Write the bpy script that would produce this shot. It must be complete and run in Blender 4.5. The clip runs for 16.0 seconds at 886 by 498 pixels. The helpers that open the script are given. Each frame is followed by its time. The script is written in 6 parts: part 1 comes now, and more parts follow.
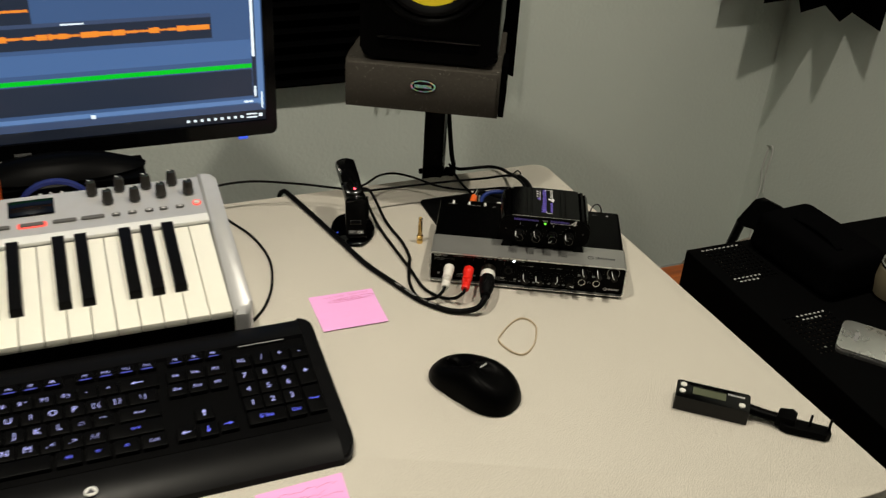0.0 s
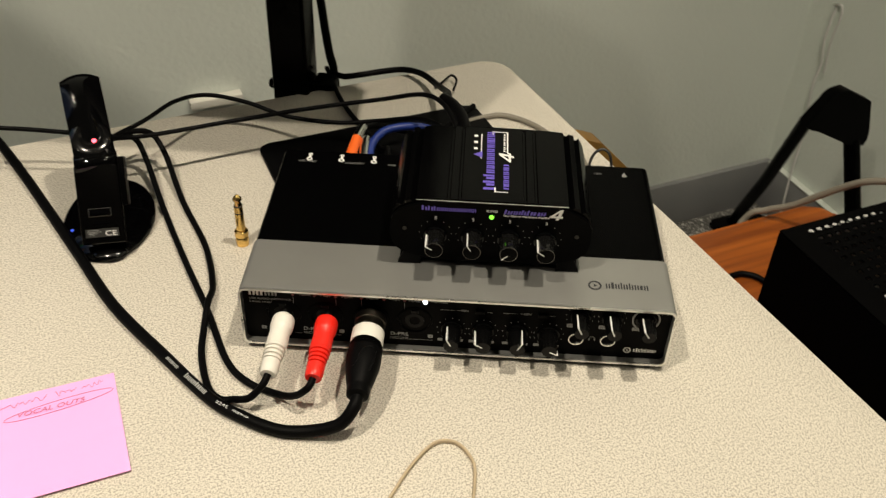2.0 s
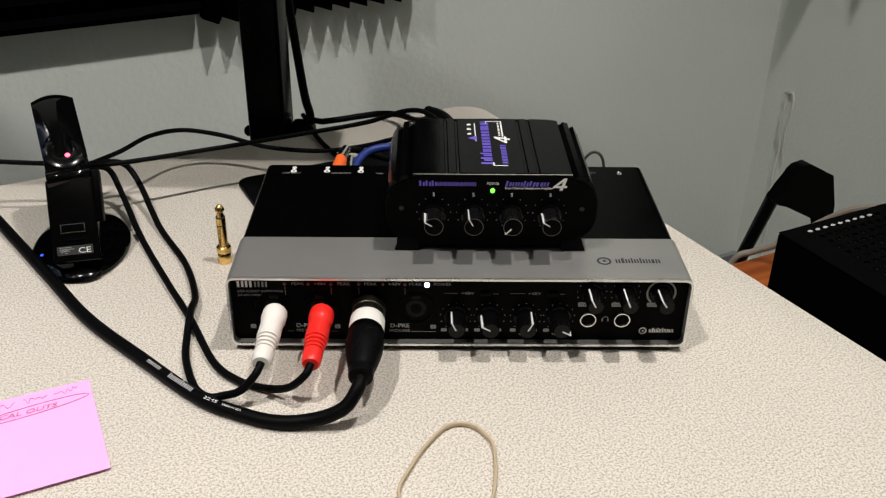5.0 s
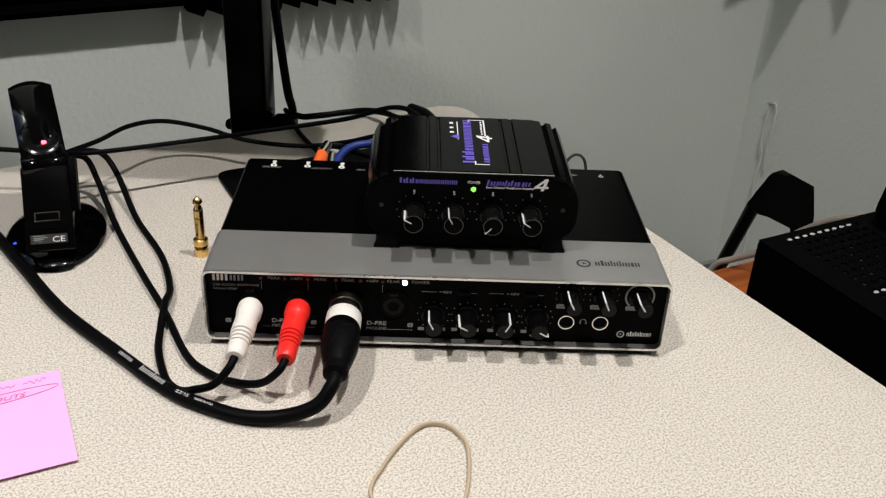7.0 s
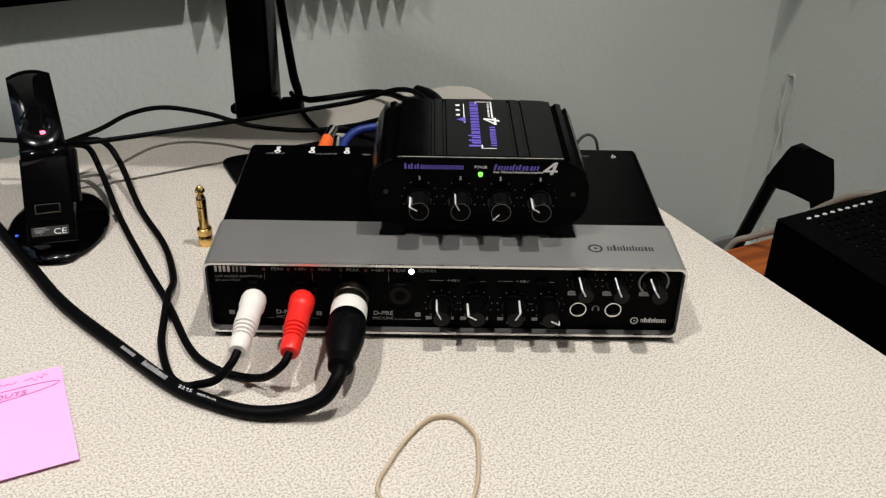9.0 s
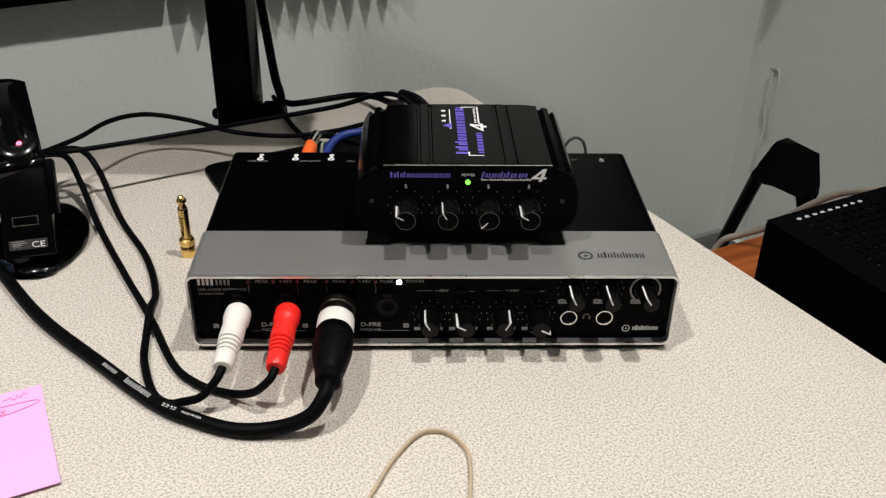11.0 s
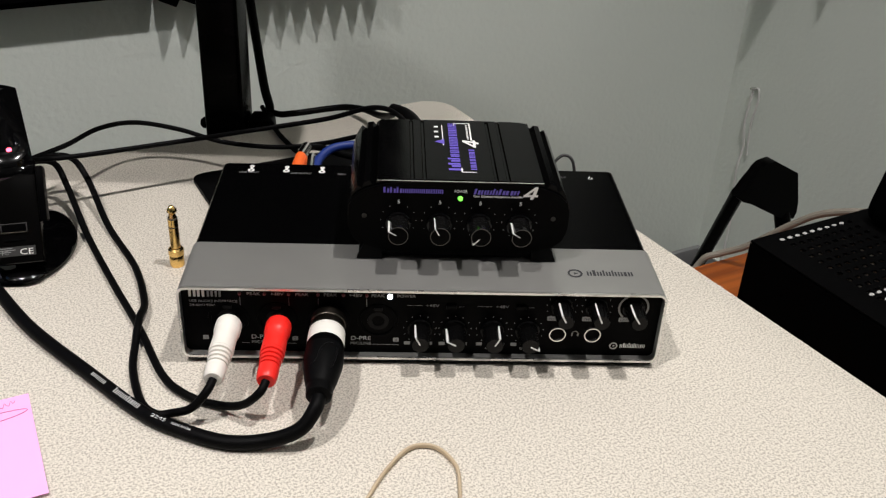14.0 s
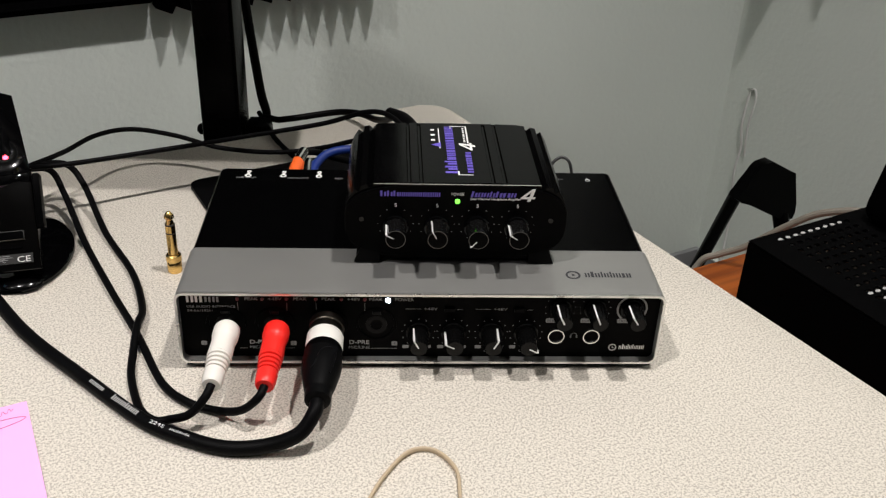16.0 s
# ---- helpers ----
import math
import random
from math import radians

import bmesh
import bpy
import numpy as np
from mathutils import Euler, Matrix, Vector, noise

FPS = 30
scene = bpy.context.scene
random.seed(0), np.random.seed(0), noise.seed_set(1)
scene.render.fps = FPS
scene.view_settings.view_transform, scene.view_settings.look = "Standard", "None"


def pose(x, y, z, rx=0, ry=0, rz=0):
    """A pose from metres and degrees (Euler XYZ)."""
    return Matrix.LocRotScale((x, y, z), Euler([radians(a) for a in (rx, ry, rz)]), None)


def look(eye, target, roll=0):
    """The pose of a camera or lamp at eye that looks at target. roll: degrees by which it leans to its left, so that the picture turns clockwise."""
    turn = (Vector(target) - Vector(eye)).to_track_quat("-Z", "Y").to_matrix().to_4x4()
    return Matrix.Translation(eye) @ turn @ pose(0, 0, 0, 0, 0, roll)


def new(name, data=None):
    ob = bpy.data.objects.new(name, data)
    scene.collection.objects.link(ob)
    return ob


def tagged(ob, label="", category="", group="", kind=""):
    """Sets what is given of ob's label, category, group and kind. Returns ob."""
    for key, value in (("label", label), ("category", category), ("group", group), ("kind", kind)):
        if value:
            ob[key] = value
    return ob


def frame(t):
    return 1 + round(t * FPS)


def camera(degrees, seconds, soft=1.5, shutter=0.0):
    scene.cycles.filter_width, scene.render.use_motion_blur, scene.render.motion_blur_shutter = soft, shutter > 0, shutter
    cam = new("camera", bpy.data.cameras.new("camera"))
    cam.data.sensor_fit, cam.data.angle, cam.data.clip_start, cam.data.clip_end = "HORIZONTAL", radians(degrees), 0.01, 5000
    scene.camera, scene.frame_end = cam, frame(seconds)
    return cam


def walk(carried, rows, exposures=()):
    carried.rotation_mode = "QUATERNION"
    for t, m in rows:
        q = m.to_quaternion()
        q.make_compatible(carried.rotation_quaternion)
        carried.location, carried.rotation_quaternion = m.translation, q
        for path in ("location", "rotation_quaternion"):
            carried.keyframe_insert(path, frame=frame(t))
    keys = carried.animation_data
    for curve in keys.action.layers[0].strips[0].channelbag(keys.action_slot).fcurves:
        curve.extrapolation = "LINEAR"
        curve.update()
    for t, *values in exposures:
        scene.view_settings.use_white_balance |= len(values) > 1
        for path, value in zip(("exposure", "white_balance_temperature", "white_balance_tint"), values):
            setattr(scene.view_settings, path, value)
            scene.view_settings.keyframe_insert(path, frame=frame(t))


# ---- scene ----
cam = camera(49.5, 16.0, soft=1.25, shutter=0.3)
PATH = [
    (0, (0.072, -1.046, 1.441), (-0.019, 0.659, 0.4), 3.6),
    (0.5, (0.139, -0.819, 1.368), (0.019, 0.841, 0.258), 3.7),
    (0.7, (0.145, -0.743, 1.360), (0.025, 0.882, 0.200), 3.6),
    (1, (0.16, -0.644, 1.327), (0.013, 0.952, 0.131), 3.1),
    (1.2, (0.179, -0.560, 1.305), (-0.031, 0.991, 0.059), 1.9),
    (1.5, (0.18, -0.486, 1.229), (-0.06, 1.121, 0.063), 0.5),
    (1.7, (0.168, -0.444, 1.201), (-0.043, 1.140, -0.002), 0.7),
    (2, (0.129, -0.406, 1.165), (0.084, 1.144, -0.097), 2.1),
    (2.2, (0.122, -0.397, 1.169), (0.121, 1.129, -0.124), 2.0),
    (2.5, (0.111, -0.388, 1.15), (0.17, 1.156, -0.12), 2.8),
    (3, (0.11, -0.385, 1.144), (0.171, 1.16, -0.125), 2.2),
    (3.2, (0.107, -0.390, 1.145), (0.177, 1.182, -0.089), 2.1),
    (3.5, (0.113, -0.407, 1.114), (0.173, 1.285, 0.048), -0.7),
    (3.7, (0.116, -0.425, 1.097), (0.157, 1.283, 0.057), -1.3),
    (4, (0.108, -0.442, 1.072), (0.14, 1.296, 0.082), -0.4),
    (6.5, (0.11, -0.432, 1.062), (0.16, 1.307, 0.075), 2.0),
    (7, (0.11, -0.436, 1.061), (0.179, 1.304, 0.078), 2.9),
    (7.5, (0.105, -0.438, 1.062), (0.169, 1.309, 0.089), 2.6),
    (8, (0.108, -0.433, 1.059), (0.156, 1.305, 0.07), 2.2),
    (8.5, (0.116, -0.425, 1.059), (0.143, 1.294, 0.037), 1.9),
    (9, (0.116, -0.421, 1.059), (0.149, 1.295, 0.033), 1.4),
    (11.5, (0.114, -0.408, 1.061), (0.189, 1.301, 0.025), 1.4),
    (12, (0.113, -0.408, 1.059), (0.204, 1.306, 0.033), 1.8),
    (12.5, (0.115, -0.41, 1.061), (0.202, 1.308, 0.041), 1.7),
    (13, (0.117, -0.411, 1.061), (0.2, 1.311, 0.048), 1.7),
    (13.5, (0.113, -0.411, 1.062), (0.212, 1.312, 0.051), 2.1),
    (14, (0.107, -0.41, 1.065), (0.219, 1.309, 0.048), 3.0),
    (14.5, (0.113, -0.41, 1.063), (0.205, 1.314, 0.053), 2.8),
    (15, (0.116, -0.405, 1.064), (0.196, 1.31, 0.037), 2.0),
    (15.5, (0.108, -0.406, 1.062), (0.216, 1.313, 0.046), 2.6),
    (16, (0.108, -0.41, 1.064), (0.221, 1.313, 0.056), 2.4),
]
walk(cam, [(t, look(eye, target, roll)) for t, eye, target, roll in PATH],
     exposures=[(0, -0.52, 6700, 4), (0.5, -0.48, 7050, 6), (1.0, -0.2, 7450, 5), (2.0, -0.10, 7100, 6), (2.8, -0.17, 6800, 9), (3.2, -0.15, 6700, 10), (4.0, -0.05, 6250, 11), (6.5, -0.05, 5950, 12), (16, 0.0, 5950, 12)])

# ---- light ----
D = 0.75        # desk top
FLOOR = 0.04
TURN = 26.0     # the desk and the room are turned against the audio interface
ROOM = pose(0, 0, 0, 0, 0, TURN)


def lamp(name, place, watts, size, spread, colour=(1.0, 0.91, 0.80)):
    data = bpy.data.lights.new(name, "AREA")
    data.shape, data.size, data.energy, data.color = "DISK", size, watts, colour
    data.spread = radians(spread)
    ob = new(name, data)
    ob.matrix_world = pose(*place)
    return ob


world = bpy.data.worlds.new("world")
world.use_nodes = True
world.node_tree.nodes["Background"].inputs[0].default_value = (0.9, 0.85, 0.78, 1)
world.node_tree.nodes["Background"].inputs[1].default_value = 0.02
scene.world = world
# recessed lamps in rows along the room: place in the room, watts, spread
LAMPS = [(0.43, -0.24, 15.2, 160), (-0.56, -0.25, 8.8, 103), (-1.52, -0.31, 3.0, 125), (0.43, -1.30, 2.4, 165)]
LAMPS = [(*(ROOM @ Vector((u, v, 0)))[:2], w, spread) for u, v, w, spread in LAMPS]
for x, y, w, spread in LAMPS:
    lamp("ceiling_lamp_light", (x, y, 2.42), w, 0.065, spread)


# ---- materials ----
def material(name, colour, rough=0.5, metal=0.0, vary=0.15, scale=60.0, bump=0.0, bump_scale=400.0, coat=0.0, glow=None, power=0.0, fine=0.0, fine_scale=900.0, fine_colour=None, fine_from=0.54, fine_to=0.68, random_tint=0.0, spec=0.5):
    m = bpy.data.materials.new(name)
    m.use_nodes = True
    n, l = m.node_tree.nodes, m.node_tree.links
    b = n["Principled BSDF"]
    b.inputs["Roughness"].default_value, b.inputs["Metallic"].default_value = rough, metal
    b.inputs["Coat Weight"].default_value = coat
    b.inputs["Specular IOR Level"].default_value = spec
    b.inputs["Coat Roughness"].default_value = 0.08
    co = n.new("ShaderNodeTexCoord")
    tx = n.new("ShaderNodeTexNoise")
    tx.inputs["Scale"].default_value, tx.inputs["Detail"].default_value = scale, 6
    l.new(co.outputs["Object"], tx.inputs["Vector"])
    mix = n.new("ShaderNodeMix")
    mix.data_type = "RGBA"
    mix.inputs["A"].default_value = (*[c * (1 - vary) for c in colour], 1)
    mix.inputs["B"].default_value = (*[min(1, c * (1 + vary)) for c in colour], 1)
    l.new(tx.outputs["Fac"], mix.inputs["Factor"])
    out = mix.outputs["Result"]
    if fine:
        fx = n.new("ShaderNodeTexNoise")
        fx.inputs["Scale"].default_value, fx.inputs["Detail"].default_value = fine_scale, 3
        fx.inputs["Roughness"].default_value = 0.72
        l.new(co.outputs["Object"], fx.inputs["Vector"])
        ramp = n.new("ShaderNodeMapRange")
        ramp.inputs["From Min"].default_value, ramp.inputs["From Max"].default_value = fine_from, fine_to
        ramp.inputs["To Max"].default_value = fine
        l.new(fx.outputs["Fac"], ramp.inputs["Value"])
        mf = n.new("ShaderNodeMix")
        mf.data_type = "RGBA"
        l.new(ramp.outputs["Result"], mf.inputs["Factor"])
        l.new(out, mf.inputs["A"])
        mf.inputs["B"].default_value = (*(fine_colour or (0, 0, 0)), 1)
        out = mf.outputs["Result"]
    if random_tint:
        oi = n.new("ShaderNodeObjectInfo")
        hs = n.new("ShaderNodeHueSaturation")
        mr = n.new("ShaderNodeMapRange")
        mr.inputs["To Min"].default_value, mr.inputs["To Max"].default_value = 1 - random_tint, 1 + random_tint
        l.new(oi.outputs["Random"], mr.inputs["Value"])
        l.new(mr.outputs["Result"], hs.inputs["Value"])
        l.new(out, hs.inputs["Color"])
        out = hs.outputs["Color"]
    l.new(out, b.inputs["Base Color"])
    mr = n.new("ShaderNodeMapRange")
    mr.inputs["To Min"].default_value, mr.inputs["To Max"].default_value = max(0, rough - 0.06), min(1, rough + 0.06)
    l.new(tx.outputs["Fac"], mr.inputs["Value"])
    l.new(mr.outputs["Result"], b.inputs["Roughness"])
    if bump:
        bx = n.new("ShaderNodeTexNoise")
        bx.inputs["Scale"].default_value, bx.inputs["Detail"].default_value = bump_scale, 4
        l.new(co.outputs["Object"], bx.inputs["Vector"])
        bp = n.new("ShaderNodeBump")
        bp.inputs["Strength"].default_value, bp.inputs["Distance"].default_value = bump, 0.002
        l.new(bx.outputs["Fac"], bp.inputs["Height"])
        l.new(bp.outputs["Normal"], b.inputs["Normal"])
    if glow:
        b.inputs["Emission Color"].default_value = (*glow, 1)
        b.inputs["Emission Strength"].default_value = power
    return m


M = {}
M["laminate"] = material("laminate", (0.72, 0.675, 0.595), 0.45, vary=0.05, scale=14, fine=0.80, fine_scale=860, fine_from=0.47, fine_to=0.59, fine_colour=(0.31, 0.28, 0.23), bump=0.05, bump_scale=900)
M["wall"] = material("wall_paint", (0.775, 0.825, 0.775), 0.72, vary=0.06, scale=3, bump=0.5, bump_scale=120)
# for the unseen walls: dark only to lower the bounced fill light
M["far_wall"] = material("unseen_wall_low_bounce", (0.16, 0.165, 0.16), 0.9, vary=0.1, scale=6, bump=0.4, bump_scale=80)
# ceiling out of view, kept mid grey so it returns less light
M["ceiling"] = material("unseen_ceiling_grey", (0.42, 0.42, 0.41), 0.85, vary=0.04, scale=4)
M["skirting"] = material("skirting_vinyl", (0.27, 0.275, 0.28), 0.5, vary=0.08, scale=12)
M["carpet"] = material("carpet", (0.11, 0.108, 0.10), 0.95, vary=0.5, scale=180, bump=1.0, bump_scale=300, fine=0.9, fine_scale=190, fine_from=0.53, fine_to=0.60, fine_colour=(0.55, 0.54, 0.51))
M["black"] = material("black_plastic", (0.0010, 0.0010, 0.0011), 0.38, vary=0.2, scale=80, spec=0.03)
M["cloth"] = material("black_cloth", (0.002, 0.002, 0.0022), 1.0, vary=0.3, scale=300, bump=0.4, bump_scale=900, spec=0.0)
M["keycap"] = material("black_keycap", (0.0015, 0.0015, 0.0017), 0.45, vary=0.2, scale=80, spec=0.04)
M["palm"] = material("black_soft_plastic", (0.0026, 0.0026, 0.003), 0.34, vary=0.2, scale=80, spec=0.10)
M["knob"] = material("dark_fluted_plastic", (0.0022, 0.0022, 0.0022), 0.22, vary=0.2, scale=80, spec=0.16)
M["flute"] = material("glossy_fluted_plastic", (0.005, 0.005, 0.005), 0.14, vary=0.1, scale=80, spec=0.7)
M["print"] = material("pale_print", (0.42, 0.42, 0.41), 0.6, vary=0.1)
M["black_satin"] = material("black_painted_metal", (0.0010, 0.0010, 0.0011), 0.24, vary=0.2, scale=50, bump=0.03, bump_scale=1500, spec=0.035)
M["black_gloss"] = material("black_gloss_plastic", (0.0012, 0.0012, 0.0014), 0.06, vary=0.1, scale=50, spec=0.26)
M["black_matte"] = material("black_rubber", (0.0020, 0.0020, 0.0022), 0.50, vary=0.2, scale=120, spec=0.06)
M["foam"] = material("acoustic_foam", (0.0016, 0.0016, 0.0018), 0.95, spec=0.0, vary=0.35, scale=200, bump=0.7, bump_scale=700)
M["pad_foam"] = material("grey_foam", (0.056, 0.050, 0.041), 0.9, spec=0.2, vary=0.25, scale=260, bump=0.8, bump_scale=700, fine=0.8, fine_scale=310, fine_from=0.65, fine_to=0.71, fine_colour=(0.46, 0.44, 0.40))
M["cradle"] = material("cradle_plastic", (0.0014, 0.0013, 0.0013), 0.16, vary=0.2, scale=60, spec=0.22)
M["bead"] = material("polished_black_plastic", (0.0012, 0.0012, 0.0014), 0.15, vary=0.05, scale=50, spec=0.5)
M["case"] = material("extruded_black_case", (0.0011, 0.0011, 0.0012), 0.17, vary=0.2, scale=50, bump=0.012, bump_scale=1500, spec=0.08)
M["knob_dark"] = material("dark_grey_label", (0.014, 0.0135, 0.013), 0.5, vary=0.1)
M["silver"] = material("brushed_aluminium", (0.355, 0.355, 0.34), 0.42, metal=0.65, vary=0.06, scale=40, bump=0.03, bump_scale=1200)
M["rim"] = material("bright_aluminium", (0.75, 0.75, 0.73), 0.28, metal=0.9, vary=0.05)
M["white_ink"] = material("white_ink", (0.78, 0.78, 0.76), 0.5, vary=0.04)
M["grey_ink"] = material("grey_ink", (0.24, 0.24, 0.24), 0.5, vary=0.05)
M["dark_ink"] = material("dark_ink", (0.03, 0.03, 0.035), 0.5, vary=0.1)
M["violet_ink"] = material("violet_ink", (0.13, 0.09, 0.52), 0.5, vary=0.08)
M["white_plastic"] = material("white_plastic", (0.80, 0.78, 0.72), 0.38, vary=0.04)
M["red_plastic"] = material("red_plastic", (0.88, 0.022, 0.014), 0.38, vary=0.06)
M["orange_plastic"] = material("orange_plastic", (0.85, 0.14, 0.02), 0.4, vary=0.06)
M["blue_cable"] = material("blue_rubber", (0.006, 0.024, 0.17), 0.45, vary=0.1)
M["grey_cable"] = material("grey_rubber", (0.215, 0.195, 0.16), 0.55, vary=0.08)
M["gold"] = material("gold_plating", (0.86, 0.58, 0.20), 0.22, metal=1.0, vary=0.06)
M["chrome"] = material("nickel_plating", (0.72, 0.72, 0.70), 0.18, metal=1.0, vary=0.05)
M["pink"] = material("pink_paper", (1.0, 0.47, 0.88), 0.8, vary=0.02, scale=20)
M["pen"] = material("pen_ink", (0.62, 0.13, 0.30), 0.7, vary=0.3, scale=300)
M["nickel"] = material("dull_nickel", (0.10, 0.088, 0.072), 0.32, metal=1.0, vary=0.2, scale=200)
M["rubber_band"] = material("tan_rubber", (0.55, 0.44, 0.30), 0.6, vary=0.1)
M["cone"] = material("yellow_cone", (0.75, 0.58, 0.02), 0.5, vary=0.06)
M["key_white"] = material("ivory_plastic", (0.93, 0.91, 0.81), 0.3, vary=0.02)
M["grey_body"] = material("silver_plastic", (0.60, 0.60, 0.60), 0.33, metal=0.4, vary=0.05)
M["led_red"] = material("red_led", (0.6, 0.02, 0.02), 0.3, glow=(1, 0.05, 0.08), power=9)
M["led_green"] = material("green_led", (0.1, 0.6, 0.05), 0.3, glow=(0.20, 1.0, 0.05), power=2.2)
M["led_white"] = material("white_led", (0.9, 0.9, 0.95), 0.3, glow=(0.85, 0.9, 1.0), power=12)
M["led_blue"] = material("blue_led", (0.05, 0.1, 0.8), 0.3, glow=(0.05, 0.12, 1.0), power=0.9)
M["led_dim"] = material("unlit_red_led", (0.16, 0.015, 0.02), 0.3)
M["iridescent"] = material("iridescent_foil", (0.75, 0.76, 0.80), 0.30, metal=0.5, vary=0.2, scale=300)


def rainbow(m, scale):
    """Turns a foil's colour through the hues from place to place."""
    n, l = m.node_tree.nodes, m.node_tree.links
    tx, mr, cc = n.new("ShaderNodeTexNoise"), n.new("ShaderNodeMapRange"), n.new("ShaderNodeCombineColor")
    tx.inputs["Scale"].default_value, tx.inputs["Detail"].default_value = scale, 1
    mr.inputs["From Min"].default_value, mr.inputs["From Max"].default_value = 0.25, 0.75
    cc.mode = "HSV"
    cc.inputs[1].default_value, cc.inputs[2].default_value = 0.55, 0.95
    l.new(n["Texture Coordinate"].outputs["Object"], tx.inputs["Vector"])
    l.new(tx.outputs["Fac"], mr.inputs["Value"])
    l.new(mr.outputs["Result"], cc.inputs[0])
    l.new(cc.outputs["Color"], n["Principled BSDF"].inputs["Base Color"])


rainbow(M["iridescent"], 170.0)


# ---- building helpers ----
def thing(name, label, category, at=None, group="", kind=""):
    ob = new(name)
    ob.empty_display_size = 0.02
    if at is not None:
        ob.matrix_world = at
    return tagged(ob, label, category, group, kind)


def mesh_of(name, bm, mat, smooth=True):
    me = bpy.data.meshes.new(name)
    bmesh.ops.recalc_face_normals(bm, faces=bm.faces)
    bm.to_mesh(me)
    bm.free()
    me.materials.append(mat)
    if smooth:
        for p in me.polygons:
            p.use_smooth = True
        me.set_sharp_from_angle(angle=radians(35))
    return me


def part(name, bm, mat, parent, label="", at=None):
    ob = new(name, mesh_of(name, bm, mat))
    ob.parent = parent
    if at is not None:
        ob.matrix_local = at
    return tagged(ob, label)


def pieces(name, bm, mat, parent, label="", at=None):
    """Every separate piece of a bmesh as a part of its own."""
    left = set(bm.verts)
    while left:
        todo, island = [next(v for v in bm.verts if v in left)], set()
        while todo:
            v = todo.pop()
            if v in island:
                continue
            island.add(v)
            todo += [e.other_vert(v) for e in v.link_edges]
        left -= island
        one = bmesh.new()
        new_of = {v: one.verts.new(v.co) for v in bm.verts if v in island}
        for f in bm.faces:
            if f.verts[0] in island:
                one.faces.new([new_of[v] for v in f.verts])
        part(name, one, mat, parent, label, at)
    bm.free()


def solid(name, bm, mat, label, category, at=None, group="", kind=""):
    ob = new(name, mesh_of(name, bm, mat))
    if at is not None:
        ob.matrix_world = at
    return tagged(ob, label, category, group, kind)


def box(x0, x1, y0, y1, z0, z1, bevel=0.0, segments=2, bm=None):
    b = bmesh.new()
    bmesh.ops.create_cube(b, size=1)
    for v in b.verts:
        v.co = Vector(((x0 + x1) / 2 + v.co.x * (x1 - x0), (y0 + y1) / 2 + v.co.y * (y1 - y0), (z0 + z1) / 2 + v.co.z * (z1 - z0)))
    if bevel:
        bmesh.ops.bevel(b, geom=list(b.edges), offset=bevel, segments=segments, affect="EDGES", profile=0.6)
    return join(bm, b)


def join(bm, b):
    if bm is None:
        return b
    me = bpy.data.meshes.new("joined")
    b.to_mesh(me)
    b.free()
    bm.from_mesh(me)
    bpy.data.meshes.remove(me)
    return bm


def moved(bm, m):
    bmesh.ops.transform(bm, matrix=m, verts=bm.verts)
    return bm


def lathe(profile, seg=32, bm=None, at=None):
    """A turned body about z from (radius, height) pairs."""
    b = bmesh.new()
    rings = []
    for r, z in profile:
        if r < 1e-6:
            rings.append([b.verts.new((0, 0, z))])
        else:
            rings.append([b.verts.new((r * math.cos(2 * math.pi * k / seg), r * math.sin(2 * math.pi * k / seg), z)) for k in range(seg)])
    for a, c in zip(rings, rings[1:]):
        for k in range(seg):
            j = (k + 1) % seg
            if len(a) == 1 and len(c) == 1:
                continue
            if len(a) == 1:
                b.faces.new((a[0], c[k], c[j]))
            elif len(c) == 1:
                b.faces.new((a[k], c[0], a[j]))
            else:
                b.faces.new((a[k], c[k], c[j], a[j]))
    if at is not None:
        moved(b, at)
    return join(bm, b)


def prism(outline, z0, z1, bevel=0.0, segments=2, bm=None, at=None):
    """An outline in x and y drawn up from z0 to z1."""
    b = bmesh.new()
    low = [b.verts.new((x, y, z0)) for x, y in outline]
    top = [b.verts.new((x, y, z1)) for x, y in outline]
    b.faces.new(low[::-1])
    lid = b.faces.new(top)
    for k in range(len(low)):
        j = (k + 1) % len(low)
        b.faces.new((low[k], low[j], top[j], top[k]))
    if bevel:
        bmesh.ops.bevel(b, geom=list(lid.edges), offset=bevel, segments=segments, affect="EDGES", profile=0.6)
    if at is not None:
        moved(b, at)
    return join(bm, b)


def rounded(x0, x1, y0, y1, r, seg=6):
    """The outline of a rectangle with round corners; r may be four radii, from the corner at x0, y0 on, counter-clockwise."""
    rs = r if isinstance(r, (tuple, list)) else (r,) * 4
    out = []
    for (cx, cy, a), q in zip(((x0, y0, 180), (x1, y0, 270), (x1, y1, 0), (x0, y1, 90)), rs):
        mx, my = cx + (q if cx == x0 else -q), cy + (q if cy == y0 else -q)
        n = seg if q > 0 else 0
        for k in range(n + 1):
            t = radians(a + 90 * k / max(n, 1))
            out.append((mx + q * math.cos(t), my + q * math.sin(t)))
    return out


def smooth_line(points, steps=8, closed=False):
    pts = [Vector(p) for p in points]
    n, out = len(pts), []
    for k in range(n if closed else n - 1):
        if closed:
            a, b, c, d = pts[k - 1], pts[k], pts[(k + 1) % n], pts[(k + 2) % n]
        else:
            a, b, c, d = pts[max(k - 1, 0)], pts[k], pts[k + 1], pts[min(k + 2, n - 1)]
        for s in range(steps):
            t = s / steps
            out.append(0.5 * (2 * b + (c - a) * t + (2 * a - 5 * b + 4 * c - d) * t * t + (3 * b - a - 3 * c + d) * t ** 3))
    if not closed:
        out.append(pts[-1])
    return out


